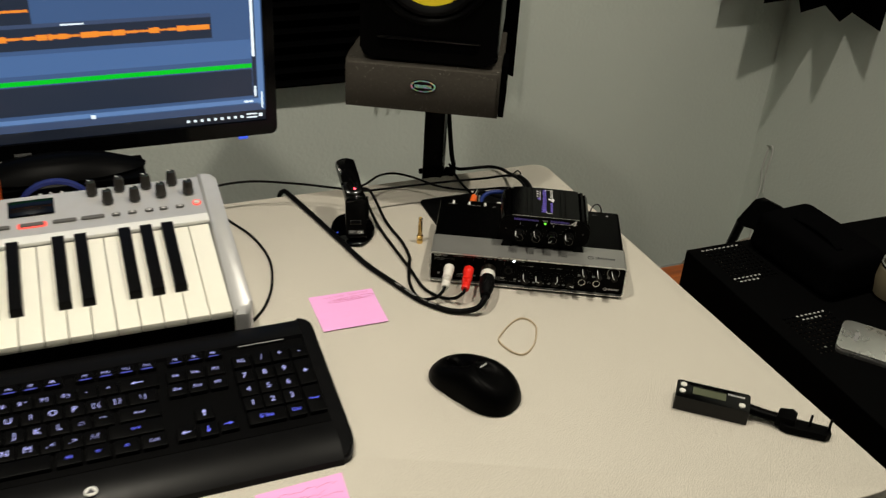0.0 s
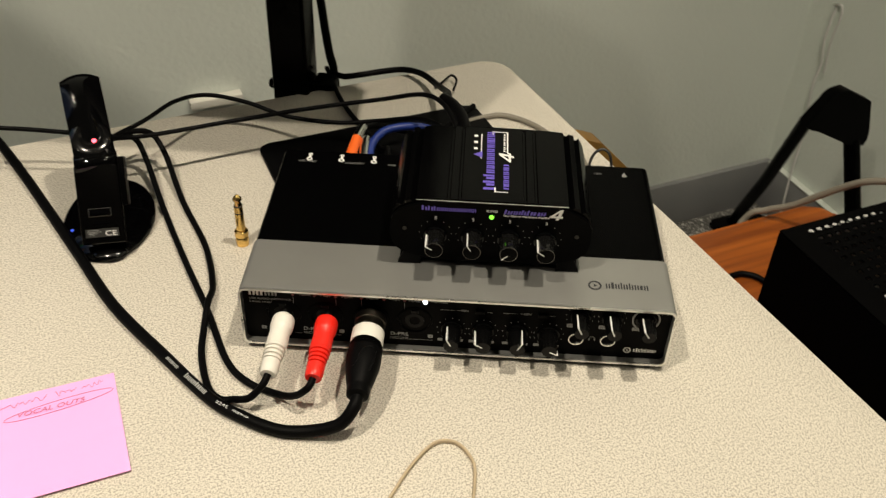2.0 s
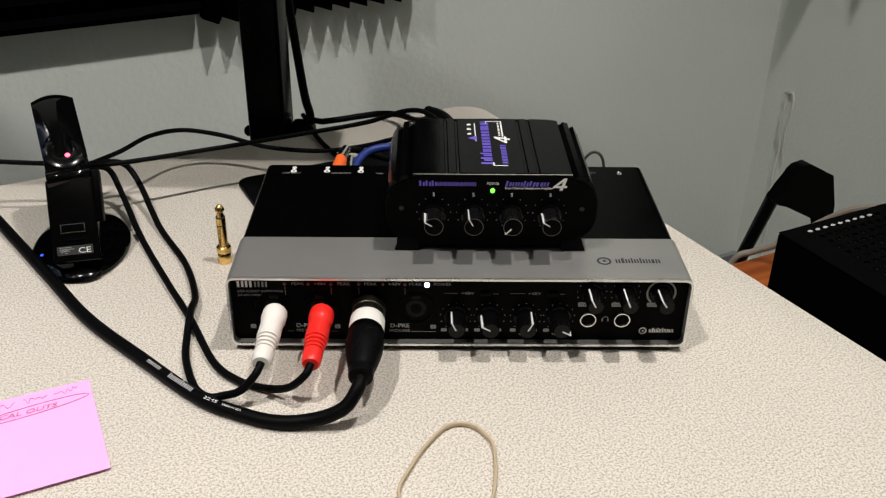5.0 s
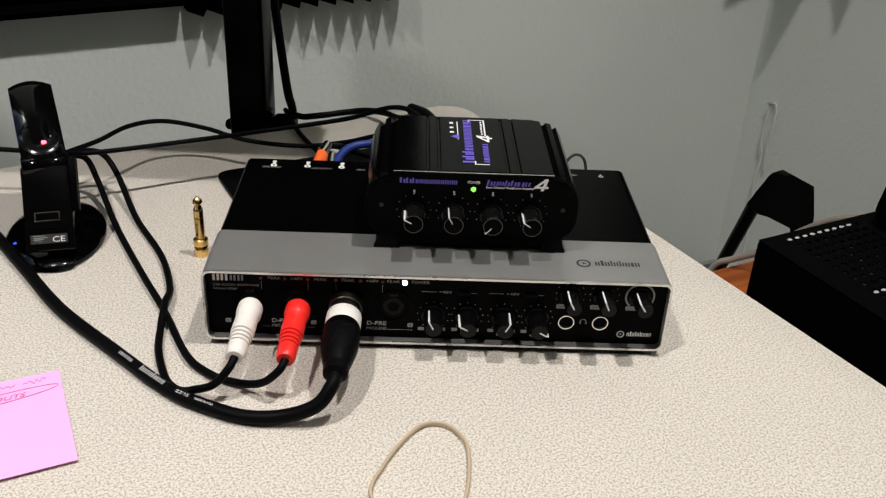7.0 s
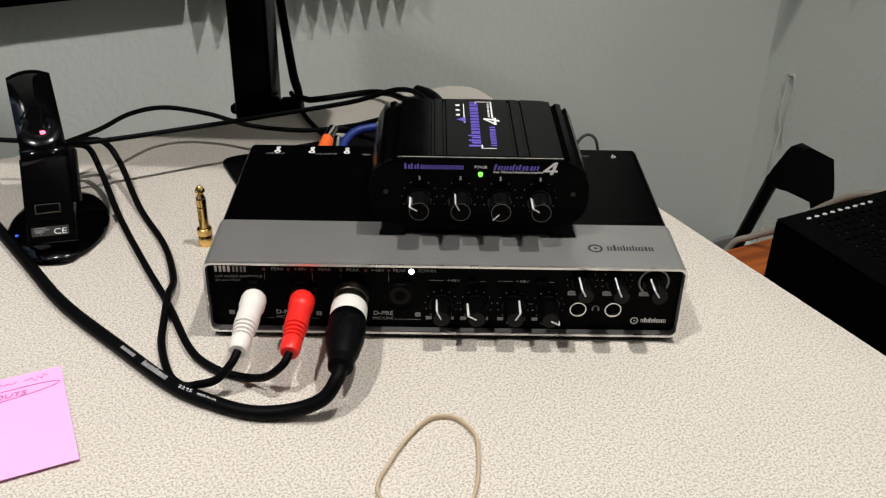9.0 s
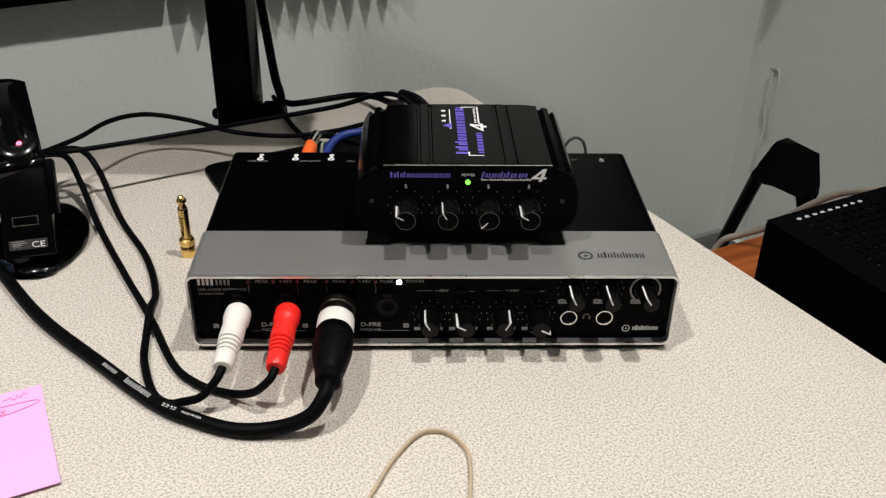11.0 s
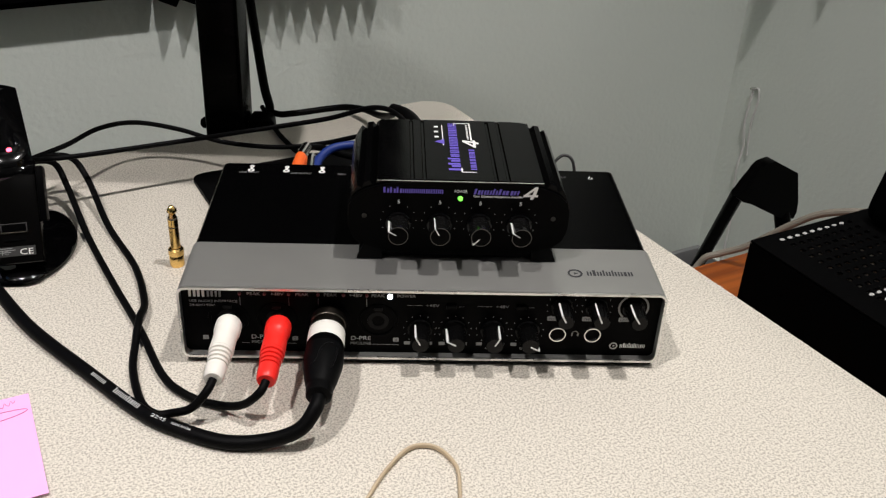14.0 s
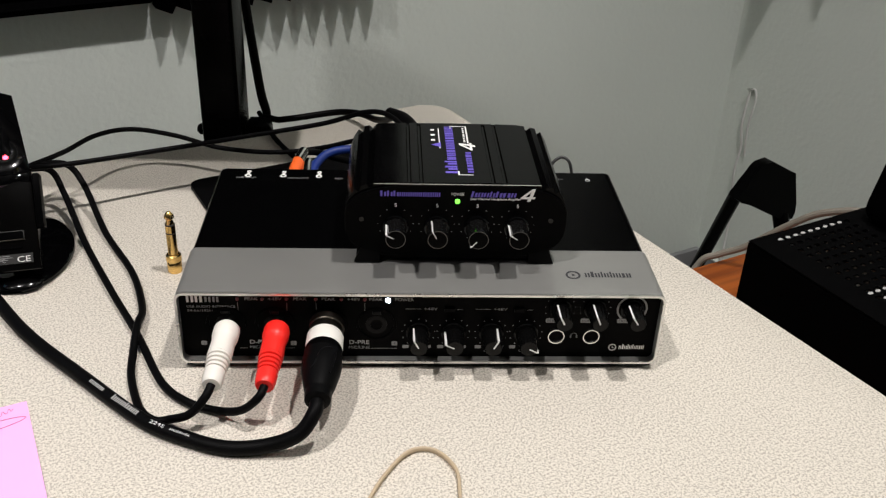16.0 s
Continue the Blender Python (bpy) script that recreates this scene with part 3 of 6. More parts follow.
def headphone_amplifier():
    x0, x1, y0, y1 = 0.0850, 0.2015, 0.0245, 0.106
    b0 = D + 0.0472
    am = thing("headphone_amplifier", "black ribbed headphone amplifier with four knobs standing on the audio interface", "headphone amplifier", pose(0, 0.0058, b0))
    cx, hw, h = (x0 + x1) / 2, (x1 - x0) / 2, 0.0475
    # side profile of the extruded case, in x and z about the middle
    half = [(0.000, h), (0.0175, h), (0.0180, h - 0.0013), (0.0192, h - 0.0013), (0.0197, h), (0.0238, h), (0.0243, h - 0.0013), (0.0255, h - 0.0013), (0.0260, h), (0.0380, h - 0.0003), (0.0415, h - 0.0008), (0.0432, h - 0.0010), (0.0442, h - 0.0044), (0.0468, h - 0.0018), (0.0498, h - 0.0024), (0.0508, h - 0.0060), (0.0532, h - 0.0044),
            (0.0562, h - 0.0095), (hw, 0.0310), (hw, 0.0200), (0.0555, 0.0120), (0.0490, 0.0060), (0.0450, 0.0040), (0.000, 0.0040)]
    prof = [(cx + x, z) for x, z in half] + [(cx - x, z) for x, z in reversed(half[1:-1])]
    bm = prism([(x, z) for x, z in prof], 0, y1 - y0 - 0.004)
    moved(bm, Matrix(((1, 0, 0, 0), (0, 0, 1, y0 + 0.002), (0, 1, 0, 0), (0, 0, 0, 1))))
    part("case", bm, M["case"], am, "satin black ribbed aluminium case")
    panel = []
    for a in range(0, 360, 10):
        c, s = math.cos(radians(a)), math.sin(radians(a))
        panel.append((cx + hw * 0.995 * math.copysign(abs(c) ** 0.62, c), 0.0255 + 0.0213 * math.copysign(abs(s) ** 0.62, s)))
    for y, nm, lab in ((y0, "front_plate", "black front plate"), (y1 - 0.002, "rear_plate", "")):
        bm = prism(panel, 0, 0.002)
        moved(bm, Matrix(((1, 0, 0, 0), (0, 0, 1, y), (0, 1, 0, 0), (0, 0, 0, 1))))
        part(nm, bm, M["black"], am, lab)
    # the lid edge's highlight, laid on as a thin bright strip
    part("edge_highlight", box(cx - 0.043, cx + 0.043, y0 - 0.0002, y0 + 0.0002, h - 0.0001, h + 0.0001), M["rim"], am, "bright line drawn as the highlight on the front edge")
    part("base_plate", box(cx - 0.0525, cx + 0.0525, y0 + 0.004, y1 - 0.002, 0.0005, 0.0040, 0.0008), M["black_matte"], am)
    for sx in (-1, 1):
        part("bracket_flange", prism([(cx + sx * 0.040, 0.0003), (cx + sx * 0.0535, 0.0003), (cx + sx * 0.0500, 0.0090), (cx + sx * 0.040, 0.0100)][::sx], 0, 0.003, at=Matrix(((1, 0, 0, 0), (0, 0, -1, y0 + 0.0035), (0, 1, 0, 0), (0, 0, 0, 1)))), M["black_matte"], am)
        part("screw", lathe([(0, 0), (0.0017, 0), (0.0014, 0.0008), (0, 0.0008)], 14), M["black_gloss"], am, "dark panel screw", front(cx + sx * 0.0495, 0.0272, y0))
    def at(x, z):
        return front(x, z, y0 - 0.0001)
    for x, a in ((0.1115, -62), (0.1330, -30), (0.1540, -138), (0.1750, -58)):
        k = part("knob", fluted(0.0058, 0.0053, 0.0145, 11, 0.0006), M["flute"], am, "glossy black fluted knob", at(x, 0.0232))
        part("knob_skirt", lathe([(0, 0), (0.0068, 0), (0.0067, 0.0016), (0.0060, 0.0022), (0, 0.0022)], 32), M["black_gloss"], k)
        part("knob_cap", lathe([(0.0050, 0.0146), (0.0053, 0.0146), (0.0052, 0.0149), (0.0048, 0.0149)], 32), M["flute"], k)
        part("knob_face", lathe([(0, 0.0152), (0.0030, 0.0151), (0.0047, 0.0149), (0.0049, 0.0146), (0, 0.0144)], 32), M["black"], k)
        p = box(-0.00022, 0.00022, 0.0012, 0.0053, 0.0149, 0.0153)
        box(-0.00022, 0.00022, 0.0050, 0.0059, 0.0040, 0.0152, bm=p)
        part("pointer", moved(p, pose(0, 0, 0, 0, 0, -a)), M["white_ink"], k, "white pointer line")
        words("5", 0.0030, M["white_ink"], am, at(x, 0.0343), align="CENTER")
        for d in range(-150, 151, 30):
            if d:
                part("scale_dot", lathe([(0, 0), (0.00025, 0), (0.00025, 0.0001), (0, 0.0001)], 8), M["grey_ink"], am, at=at(x + 0.0092 * math.sin(radians(d)), 0.0245 + 0.0092 * math.cos(radians(d))))
    part("indicator_lamp", lathe([(0, 0), (0.0013, 0), (0.0012, 0.0009), (0, 0.0016)], 20), M["led_green"], am, "lit green power lamp", at(0.1433, 0.0380))
    words("POWER", 0.0023, M["white_ink"], am, at(0.1400, 0.0412), width=0.0066)
    pieces("letter_block", bars((0.0030, 0.0029, 0.0027, 0.0018, 0.0018, 0.0019, 0.0016, 0.0016, 0.0020, 0.0018, 0.0012, 0.0018, 0.0016), 0.0023, 0.00042, 0.0001, tall=(0, 1, 2)), M["violet_ink"], am, "", at(0.1035, 0.0405))
    pieces("letter_block", moved(bars((0.0031, 0.0025, 0.0025, 0.0026, 0.0033, 0.0037, 0.0026), 0.0024, 0.0005, 0.0001, tall=(0, 3, 4)), SLANT), M["violet_ink"], am, "", at(0.1500, 0.0405))
    words("Four Channel Headphone Amplifier", 0.0017, M["white_ink"], am, at(0.1500, 0.0388), width=0.0262, bold=0.00003)
    def four(at4, s):
        p = prism([(0, 0.30 * s), (0.62 * s, 1.0 * s), (0.86 * s, 1.0 * s), (0.86 * s, 0.30 * s), (0.62 * s, 0.30 * s), (0.62 * s, 0.72 * s), (0.34 * s, 0.40 * s), (0.34 * s, 0.30 * s)], 0, 0.0001)
        box(0.0, 1.05 * s, 0.20 * s, 0.36 * s, 0, 0.00012, bm=p)
        box(0.56 * s, 0.80 * s, 0, 0.30 * s, 0, 0.00011, bm=p)
        part("angular_mark", moved(p, SLANT), M["white_ink"], am, "white angular block mark", at4)
    four(at(0.1755, 0.0382), 0.0072)
    # marks on the lid, turned to read from the side
    lid = h + 0.0001
    side = pose(0, 0, lid, 0, 0, 90)
    pieces("letter_block", moved(bars((0.0062, 0.0058, 0.0052, 0.0038, 0.0040, 0.0040, 0.0036, 0.0036, 0.0044, 0.0038, 0.0022, 0.0040, 0.0036), 0.0048, 0.0006, 0.0001, tall=(0, 1, 2)), pose(0.1440, 0.0375, lid, 0, 0, 90)), M["violet_ink"], am, "")
    pieces("letter_block", moved(bars((0.0042, 0.0032, 0.0034, 0.0036, 0.0040, 0.0044), 0.0032, 0.0005, 0.0001), pose(0.1525, 0.0385, lid, 0, 0, 90)), M["violet_ink"], am, "")
    four(pose(0.1555, 0.0660, lid, 0, 0, 90), 0.0090)
    fr = box(0.1445, 0.1520, 0.0352, 0.0360, lid, lid + 0.0001)
    box(0.1440, 0.1449, 0.0352, 0.0400, lid, lid + 0.0001, bm=fr)
    box(0.1430, 0.1520, 0.0990, 0.0998, lid, lid + 0.0001, bm=fr)
    box(0.1512, 0.1521, 0.0760, 0.0998, lid, lid + 0.0001, bm=fr)
    box(0.1424, 0.1432, 0.0960, 0.0998, lid, lid + 0.0001, bm=fr)
    pieces("frame_mark", fr, M["white_ink"], am, "white bracket lines")
    pieces("text_bar", moved(bars((0.0030, 0.0045, 0.0055, 0.0045), 0.0011, 0.0007, 0.0001), pose(0.1504, 0.0775, lid, 0, 0, 90)), M["white_ink"], am)
    part("side_rule", box(0.1355, 0.1361, 0.0690, 0.0960, lid, lid + 0.0001), M["white_ink"], am)
    part("triangle_mark", prism([(0.1365, 0.0700), (0.1312, 0.0735), (0.1365, 0.0770)], lid, lid + 0.00012), M["violet_ink"], am)
    for y in (0.080, 0.087, 0.094):
        part("letter_block", box(0.1312, 0.1335, y - 0.0011, y + 0.0011, lid, lid + 0.0001), M["white_ink"], am)
    return am


headphone_amplifier()


# ---- plugs and cables on the desk ----
def jack_plug(name, label, mat, start, end, points, r_cable):
    """A moulded plug in a socket with its cable along the points."""
    pl = thing(name, label, "cable")
    d = (Vector(end) - Vector(start))
    L = d.length
    A = axis_to(start, end)
    head = [(0.0067 * math.sin(radians(t)), 0.0052 - 0.0048 * math.cos(radians(t))) for t in range(0, 91, 15)]
    part("barrel", moved(lathe(head + [(0.0067, 0.0105), (0.0064, 0.0120), (0.0059, 0.0130), (0.0060, 0.0175), (0.0062, L * 0.56), (0, L * 0.56)], 32), A), mat, pl, "smooth moulded barrel")
    prof, z, s = [(0, L * 0.54), (0.0058, L * 0.54)], L * 0.56, L * 0.24 / 4
    for k in range(4):
        r = 0.0061 - 0.0003 * k
        prof += [(r, z), (r, z + s * 0.58), (r - 0.0013, z + s * 0.70), (r - 0.0013, z + s * 0.92)]
        z += s
    prof += [(0.0052, z), (0.0051, L * 0.93), (0.0048, L * 0.975), (0.0042, L), (0, L)]
    part("strain_relief", moved(lathe(prof, 32), A), mat, pl, "ribbed strain relief")
    part("ferrule", moved(lathe([(0, -0.010), (0.0032, -0.010), (0.0032, 0.0003), (0, 0.0005)], 20), A), M["chrome"], pl)
    part("lead", tube(points, r_cable, 8, 12), M["black_matte"], pl, "thin black lead")
    return pl


jack_plug("white_plug_cable", "white jack plug with a thin black lead lying on the desk", M["white_plastic"], (0.0262, 0.0015, D + 0.0272), (0.0240, -0.0425, D + 0.0225),
          [(0.0240, -0.0420, 0.7726), (0.0215, -0.0475, 0.7690), (0.0140, -0.0500, 0.7610), (0.0035, -0.0460, 0.7545), (-0.0045, -0.0450, 0.7530), (-0.0135, -0.0360, 0.7530), (-0.0230, -0.0120, 0.7530), (-0.0270, 0.0100, 0.7535), (-0.0290, 0.0300, 0.7570), (-0.0310, 0.0500, 0.7545), (-0.0460, 0.0900, 0.7530), (-0.0740, 0.1380, 0.7535), (-0.0970, 0.1800, 0.7660), (-0.1090, 0.1870, 0.7780), (-0.1240, 0.1760, 0.7830)], 0.0021)
jack_plug("red_plug_cable", "red jack plug with a thin black lead lying on the desk", M["red_plastic"], (0.0515, 0.0015, D + 0.0272), (0.0493, -0.0435, D + 0.0225),
          [(0.0493, -0.0430, 0.7726), (0.0465, -0.0480, 0.7690), (0.0370, -0.0450, 0.7590), (0.0230, -0.0375, 0.7530), (0.0070, -0.0300, 0.7530), (-0.0080, -0.0140, 0.7530), (-0.0290, 0.0270, 0.7528), (-0.0530, 0.0690, 0.7530), (-0.0840, 0.1260, 0.7535), (-0.1070, 0.1690, 0.7650), (-0.1170, 0.1780, 0.7780), (-0.1300, 0.1680, 0.7830)], 0.0021)


def microphone_cable():
    mc = thing("microphone_cable", "thick black microphone cable with a white-ringed plug in the interface", "cable")
    s, e = Vector((0.0765, 0.002, D + 0.0270)), Vector((0.0752, -0.0540, D + 0.0225))
    A, L = axis_to(s, e), (e - s).length
    part("connector_shell", moved(lathe([(0, 0), (0.0092, 0), (0.0092, 0.0045), (0.0088, 0.0050), (0.0088, 0.0085), (0.0091, 0.0090), (0.0091, 0.0105), (0, 0.0105)], 32), A), M["nickel"], mc, "dull nickel connector shell")
    part("coding_ring", moved(lathe([(0, 0.0100), (0.0089, 0.0100), (0.0094, 0.0108), (0.0095, 0.0190), (0.0091, 0.0200), (0, 0.0200)], 32), A), M["white_plastic"], mc, "white coding ring")
    part("clamp_ring", moved(lathe([(0, 0.0201), (0.0091, 0.0201), (0.0091, 0.0212), (0.0096, 0.0216), (0.0096, 0.0226), (0.0092, 0.0230), (0.0096, 0.0234), (0.0096, 0.0250), (0, 0.0252)], 32), A), M["black"], mc)
    part("boot", moved(lathe([(0, 0.0250), (0.0097, 0.0252), (0.0100, 0.032), (0.0096, 0.037), (0.0081, 0.045), (0.0068, L - 0.006), (0.0064, L - 0.005), (0.0066, L - 0.004), (0.0062, L), (0.0046, L + 0.001), (0, L + 0.001)], 32), A), M["black_matte"], mc, "rubber boot")
    def on_boot(a, z):
        r = 0.0099 if z < 0.034 else 0.0099 - (z - 0.034) * 0.165
        return r * math.cos(radians(a)), r * math.sin(radians(a)), z
    for ridge in ([(122, 0.0420), (110, 0.0412), (102, 0.0385), (96, 0.0345), (88, 0.0310), (74, 0.0288), (60, 0.0284)], [(46, 0.0300), (47, 0.0345), (50, 0.0400), (54, 0.0440)]):
        part("grip_ridge", moved(tube([on_boot(*p) for p in ridge], 0.0005, 4, 8), A), M["palm"], mc, "moulded grip line")
    line = [(0.0752, -0.0530, 0.7725), (0.0740, -0.0600, 0.7700), (0.0670, -0.0655, 0.7620), (0.0520, -0.0660, 0.7555), (0.0330, -0.0655, 0.7537), (0.0130, -0.0585, 0.7537), (-0.0100, -0.0455, 0.7537), (-0.0470, -0.0125, 0.7537), (-0.0880, 0.0260, 0.7537), (-0.1270, 0.0735, 0.7537), (-0.1880, 0.1480, 0.7537), (-0.2260, 0.1920, 0.7542), (-0.2390, 0.2040, 0.7530), (-0.2480, 0.2130, 0.7350), (-0.2520, 0.2180, 0.6800), (-0.2520, 0.2200, 0.60)]
    part("lead", tube(line, 0.0036, 10, 14), M["black_matte"], mc, "thick round black lead")
    # print along the lead, as plain blocks
    def printed(a, b, widths, height, tall=(), text=""):
        p, q = Vector(a), Vector(b)
        x = (q - p).normalized()
        up = Vector((0.0, -0.35, 0.94))
        z = (up - x * up.dot(x)).normalized()
        y = z.cross(x)
        m = Matrix.Identity(4)
        for k, ax in enumerate((x, y, z)):
            for r in range(3):
                m[r][k] = ax[r]
        m.translation = p + z * 0.00366 - y * (height * 0.5)
        if text:
            words(text, height * 1.5, M["white_ink"], mc, m, width=(q - p).length)
            return
        pieces("printed_block", bars(widths, height, 0.0006, 0.00012, tall), M["print"], mc, "white printed blocks", m)
    printed((-0.0405, -0.0185, 0.7537), (-0.0290, -0.0290, 0.7537), (0.0018,) * 5, 0.0018)
    printed((-0.0262, -0.0315, 0.7537), (-0.0070, -0.0476, 0.7537), (0.0022, 0.0018, 0.0018, 0.0018, 0.0026, 0.0012, 0.0018, 0.0018), 0.0024, (0, 4))
    printed((-0.0045, -0.0492, 0.7537), (0.0030, -0.0533, 0.7537), (), 0.0016, text="2245")
    printed((0.0060, -0.0550, 0.7537), (0.0160, -0.0598, 0.7537), (), 0.0011, text="MADE IN USA")


microphone_cable()


def cable(name, label, points, r, mat, category="cable", seg=10, steps=8):
    return solid(name, tube(points, r, steps, seg), mat, label, category)


cable("adapter_cable", "thin black cable running behind the stand along the desk edge", [(-0.62, 0.01, 0.7524), (-0.50, 0.04, 0.7524), (-0.42, 0.075, 0.770), (-0.335, 0.115, 0.792), (-0.277, 0.145, 0.796), (-0.210, 0.165, 0.789), (-0.150, 0.168, 0.786), (-0.113, 0.165, 0.787), (-0.050, 0.196, 0.785), (0.006, 0.216, 0.7875), (0.061, 0.219, 0.797), (0.093, 0.198, 0.815), (0.110, 0.172, 0.8220), (0.120, 0.140, 0.8210), (0.1230, 0.1080, 0.8180)], 0.0017, M["black_matte"])
cable("signal_cable", "thin black cable looping from the stand to the headphone amplifier", [(-0.130, 0.165, 0.785), (-0.113, 0.195, 0.783), (-0.098, 0.222, 0.784), (-0.076, 0.234, 0.784), (-0.045, 0.232, 0.7805), (-0.012, 0.222, 0.776), (0.027, 0.220, 0.774), (0.060, 0.218, 0.779), (0.092, 0.196, 0.796), (0.112, 0.160, 0.808), (0.1200, 0.1080, 0.8120)], 0.0017, M["black_matte"])
cable("power_lead", "black power lead with a thick plug behind the headphone amplifier", [(-0.002, 0.345, 0.70), (0.002, 0.332, 0.7500), (0.018, 0.328, 0.7535), (0.034, 0.334, 0.7535), (0.050, 0.340, 0.7540), (0.068, 0.341, 0.7560), (0.084, 0.328, 0.7600), (0.097, 0.302, 0.7660), (0.1060, 0.2640, 0.7820), (0.1100, 0.2250, 0.8020), (0.1110, 0.2000, 0.8140), (0.1090, 0.1880, 0.8180)], 0.0026, M["black_matte"])
cable("barrel_plug", "thick black barrel plug behind the headphone amplifier", [(0.1080, 0.1890, 0.8180), (0.1165, 0.1750, 0.8205), (0.1230, 0.1550, 0.8220), (0.1265, 0.1300, 0.8220), (0.1265, 0.1065, 0.8215)], 0.0040, M["black_matte"], "plug", 14)
cable("usb_lead", "thin black lead from the speaker stand across the desk", [(0.0000, 0.3390, 0.7550), (0.0160, 0.2970, 0.7530), (0.0290, 0.2700, 0.7530), (0.0440, 0.2450, 0.7530), (0.060, 0.215, 0.756), (0.068, 0.19, 0.772), (0.070, 0.150, 0.776)], 0.0020, M["black_matte"])
cable("grey_lead", "thin grey lead lying on the desk corner", [(0.1180, 0.262, 0.7525), (0.1400, 0.2750, 0.7525), (0.1540, 0.2790, 0.7525), (0.1720, 0.2720, 0.7525), (0.1860, 0.2590, 0.7530), (0.200, 0.235, 0.756), (0.212, 0.19, 0.772), (0.214, 0.150, 0.776)], 0.0022, M["grey_cable"])
cable("cable_end", "short curled black cable tie on the desk", [(0.0960, 0.318, 0.7525), (0.1030, 0.3300, 0.7530), (0.1090, 0.3350, 0.7560), (0.1140, 0.3260, 0.7570), (0.1120, 0.3130, 0.7540)], 0.0010, M["black_matte"])
M["keygrey_lead"] = material("dark_grey_rubber", (0.03, 0.03, 0.03), 0.5, vary=0.1)
cable("power_cord_loop", "thin black cord looping up behind the interface", [(0.2130, 0.1460, 0.776), (0.2125, 0.1560, 0.7850), (0.2145, 0.1590, 0.7960), (0.2205, 0.1600, 0.8010), (0.2260, 0.1580, 0.7980), (0.2285, 0.1550, 0.7860), (0.2285, 0.1460, 0.778)], 0.0010, M["keygrey_lead"])
cable("keyboard_lead", "thin black lead curving round the piano keyboard", [(-0.330, 0.150, 0.7520), (-0.3000, 0.1120, 0.7520), (-0.2520, 0.0700, 0.7520), (-0.2150, 0.0170, 0.7520), (-0.1970, -0.0420, 0.7520), (-0.1940, -0.0900, 0.7520), (-0.2010, -0.1250, 0.7520)], 0.0018, M["black_matte"])


def line_plug():
    for name, lab, mat, pts in (("orange_jack_plug", "orange jack plug in the rear of the interface", M["orange_plastic"], [(0.0425, 0.147, 0.777), (0.0440, 0.165, 0.781), (0.0465, 0.183, 0.785)]),):
        t = thing(name, lab, "plug")
        part("sleeve", tube(pts, 0.0043, 6, 18, taper=(1.0, 0.85)), mat, t)
        part("tip_ring", tube([(0.0465, 0.183, 0.785), (0.0495, 0.196, 0.786)], 0.0036, 2, 16), M["chrome"], t, "bare metal end")
        part("lead", tube([(0.0495, 0.195, 0.786), (0.058, 0.214, 0.777), (0.075, 0.228, 0.765), (0.10, 0.245, 0.7535), (0.13, 0.29, 0.7535)], 0.0024, 6, 12), M["black_matte"], t)
    t = thing("blue_patch_cable", "blue patch cable arching behind the interface", "cable")
    part("lead", tube([(0.0620, 0.150, 0.774), (0.0570, 0.174, 0.781), (0.0640, 0.190, 0.786), (0.0780, 0.198, 0.787), (0.0950, 0.203, 0.784), (0.1090, 0.200, 0.776), (0.1150, 0.185, 0.770), (0.1150, 0.150, 0.774)], 0.0030, 8, 14), M["blue_cable"], t)
    part("plug_end", tube([(0.0530, 0.146, 0.772), (0.0530, 0.176, 0.782), (0.0535, 0.184, 0.783)], 0.0040, 3, 14), M["chrome"], t, "grey metal plug")
    part("plug_end", tube([(0.0835, 0.146, 0.776), (0.0835, 0.166, 0.785)], 0.0040, 3, 14), M["white_plastic"], t, "white plug")


line_plug()


def gold_adapter():
    g = thing("jack_adapter", "gold-plated headphone jack adapter standing on the desk", "adapter", pose(-0.0222, 0.0975, D, 0, 0, 20) @ Matrix.Diagonal((0.94, 0.94, 0.92, 1)))
    part("sleeve", lathe([(0, 0), (0.0045, 0), (0.0047, 0.0006), (0.0047, 0.0075), (0.0042, 0.0082), (0.0050, 0.0085), (0.0050, 0.0125), (0.0040, 0.0135), (0, 0.0135)], 12), M["gold"], g, "gold collar")
    part("shaft", lathe([(0, 0.0133), (0.00318, 0.0133), (0.00318, 0.0290), (0, 0.0290)], 24), M["gold"], g)
    part("insulator", lathe([(0, 0.0289), (0.0031, 0.0289), (0.0031, 0.0299), (0, 0.0299)], 24), M["dark_ink"], g, "black insulating ring")
    part("shaft_ring", lathe([(0, 0.0298), (0.00318, 0.0298), (0.00318, 0.0350), (0, 0.0350)], 24), M["gold"], g)
    part("insulator", lathe([(0, 0.0349), (0.0031, 0.0349), (0.0031, 0.0359), (0, 0.0359)], 24), M["dark_ink"], g, "black insulating ring")
    part("tip", lathe([(0, 0.0358), (0.0026, 0.0358), (0.0022, 0.0380), (0.0020, 0.0388), (0.0032, 0.0405), (0.0030, 0.0420), (0.0012, 0.0445), (0, 0.0450)], 24), M["gold"], g)


gold_adapter()


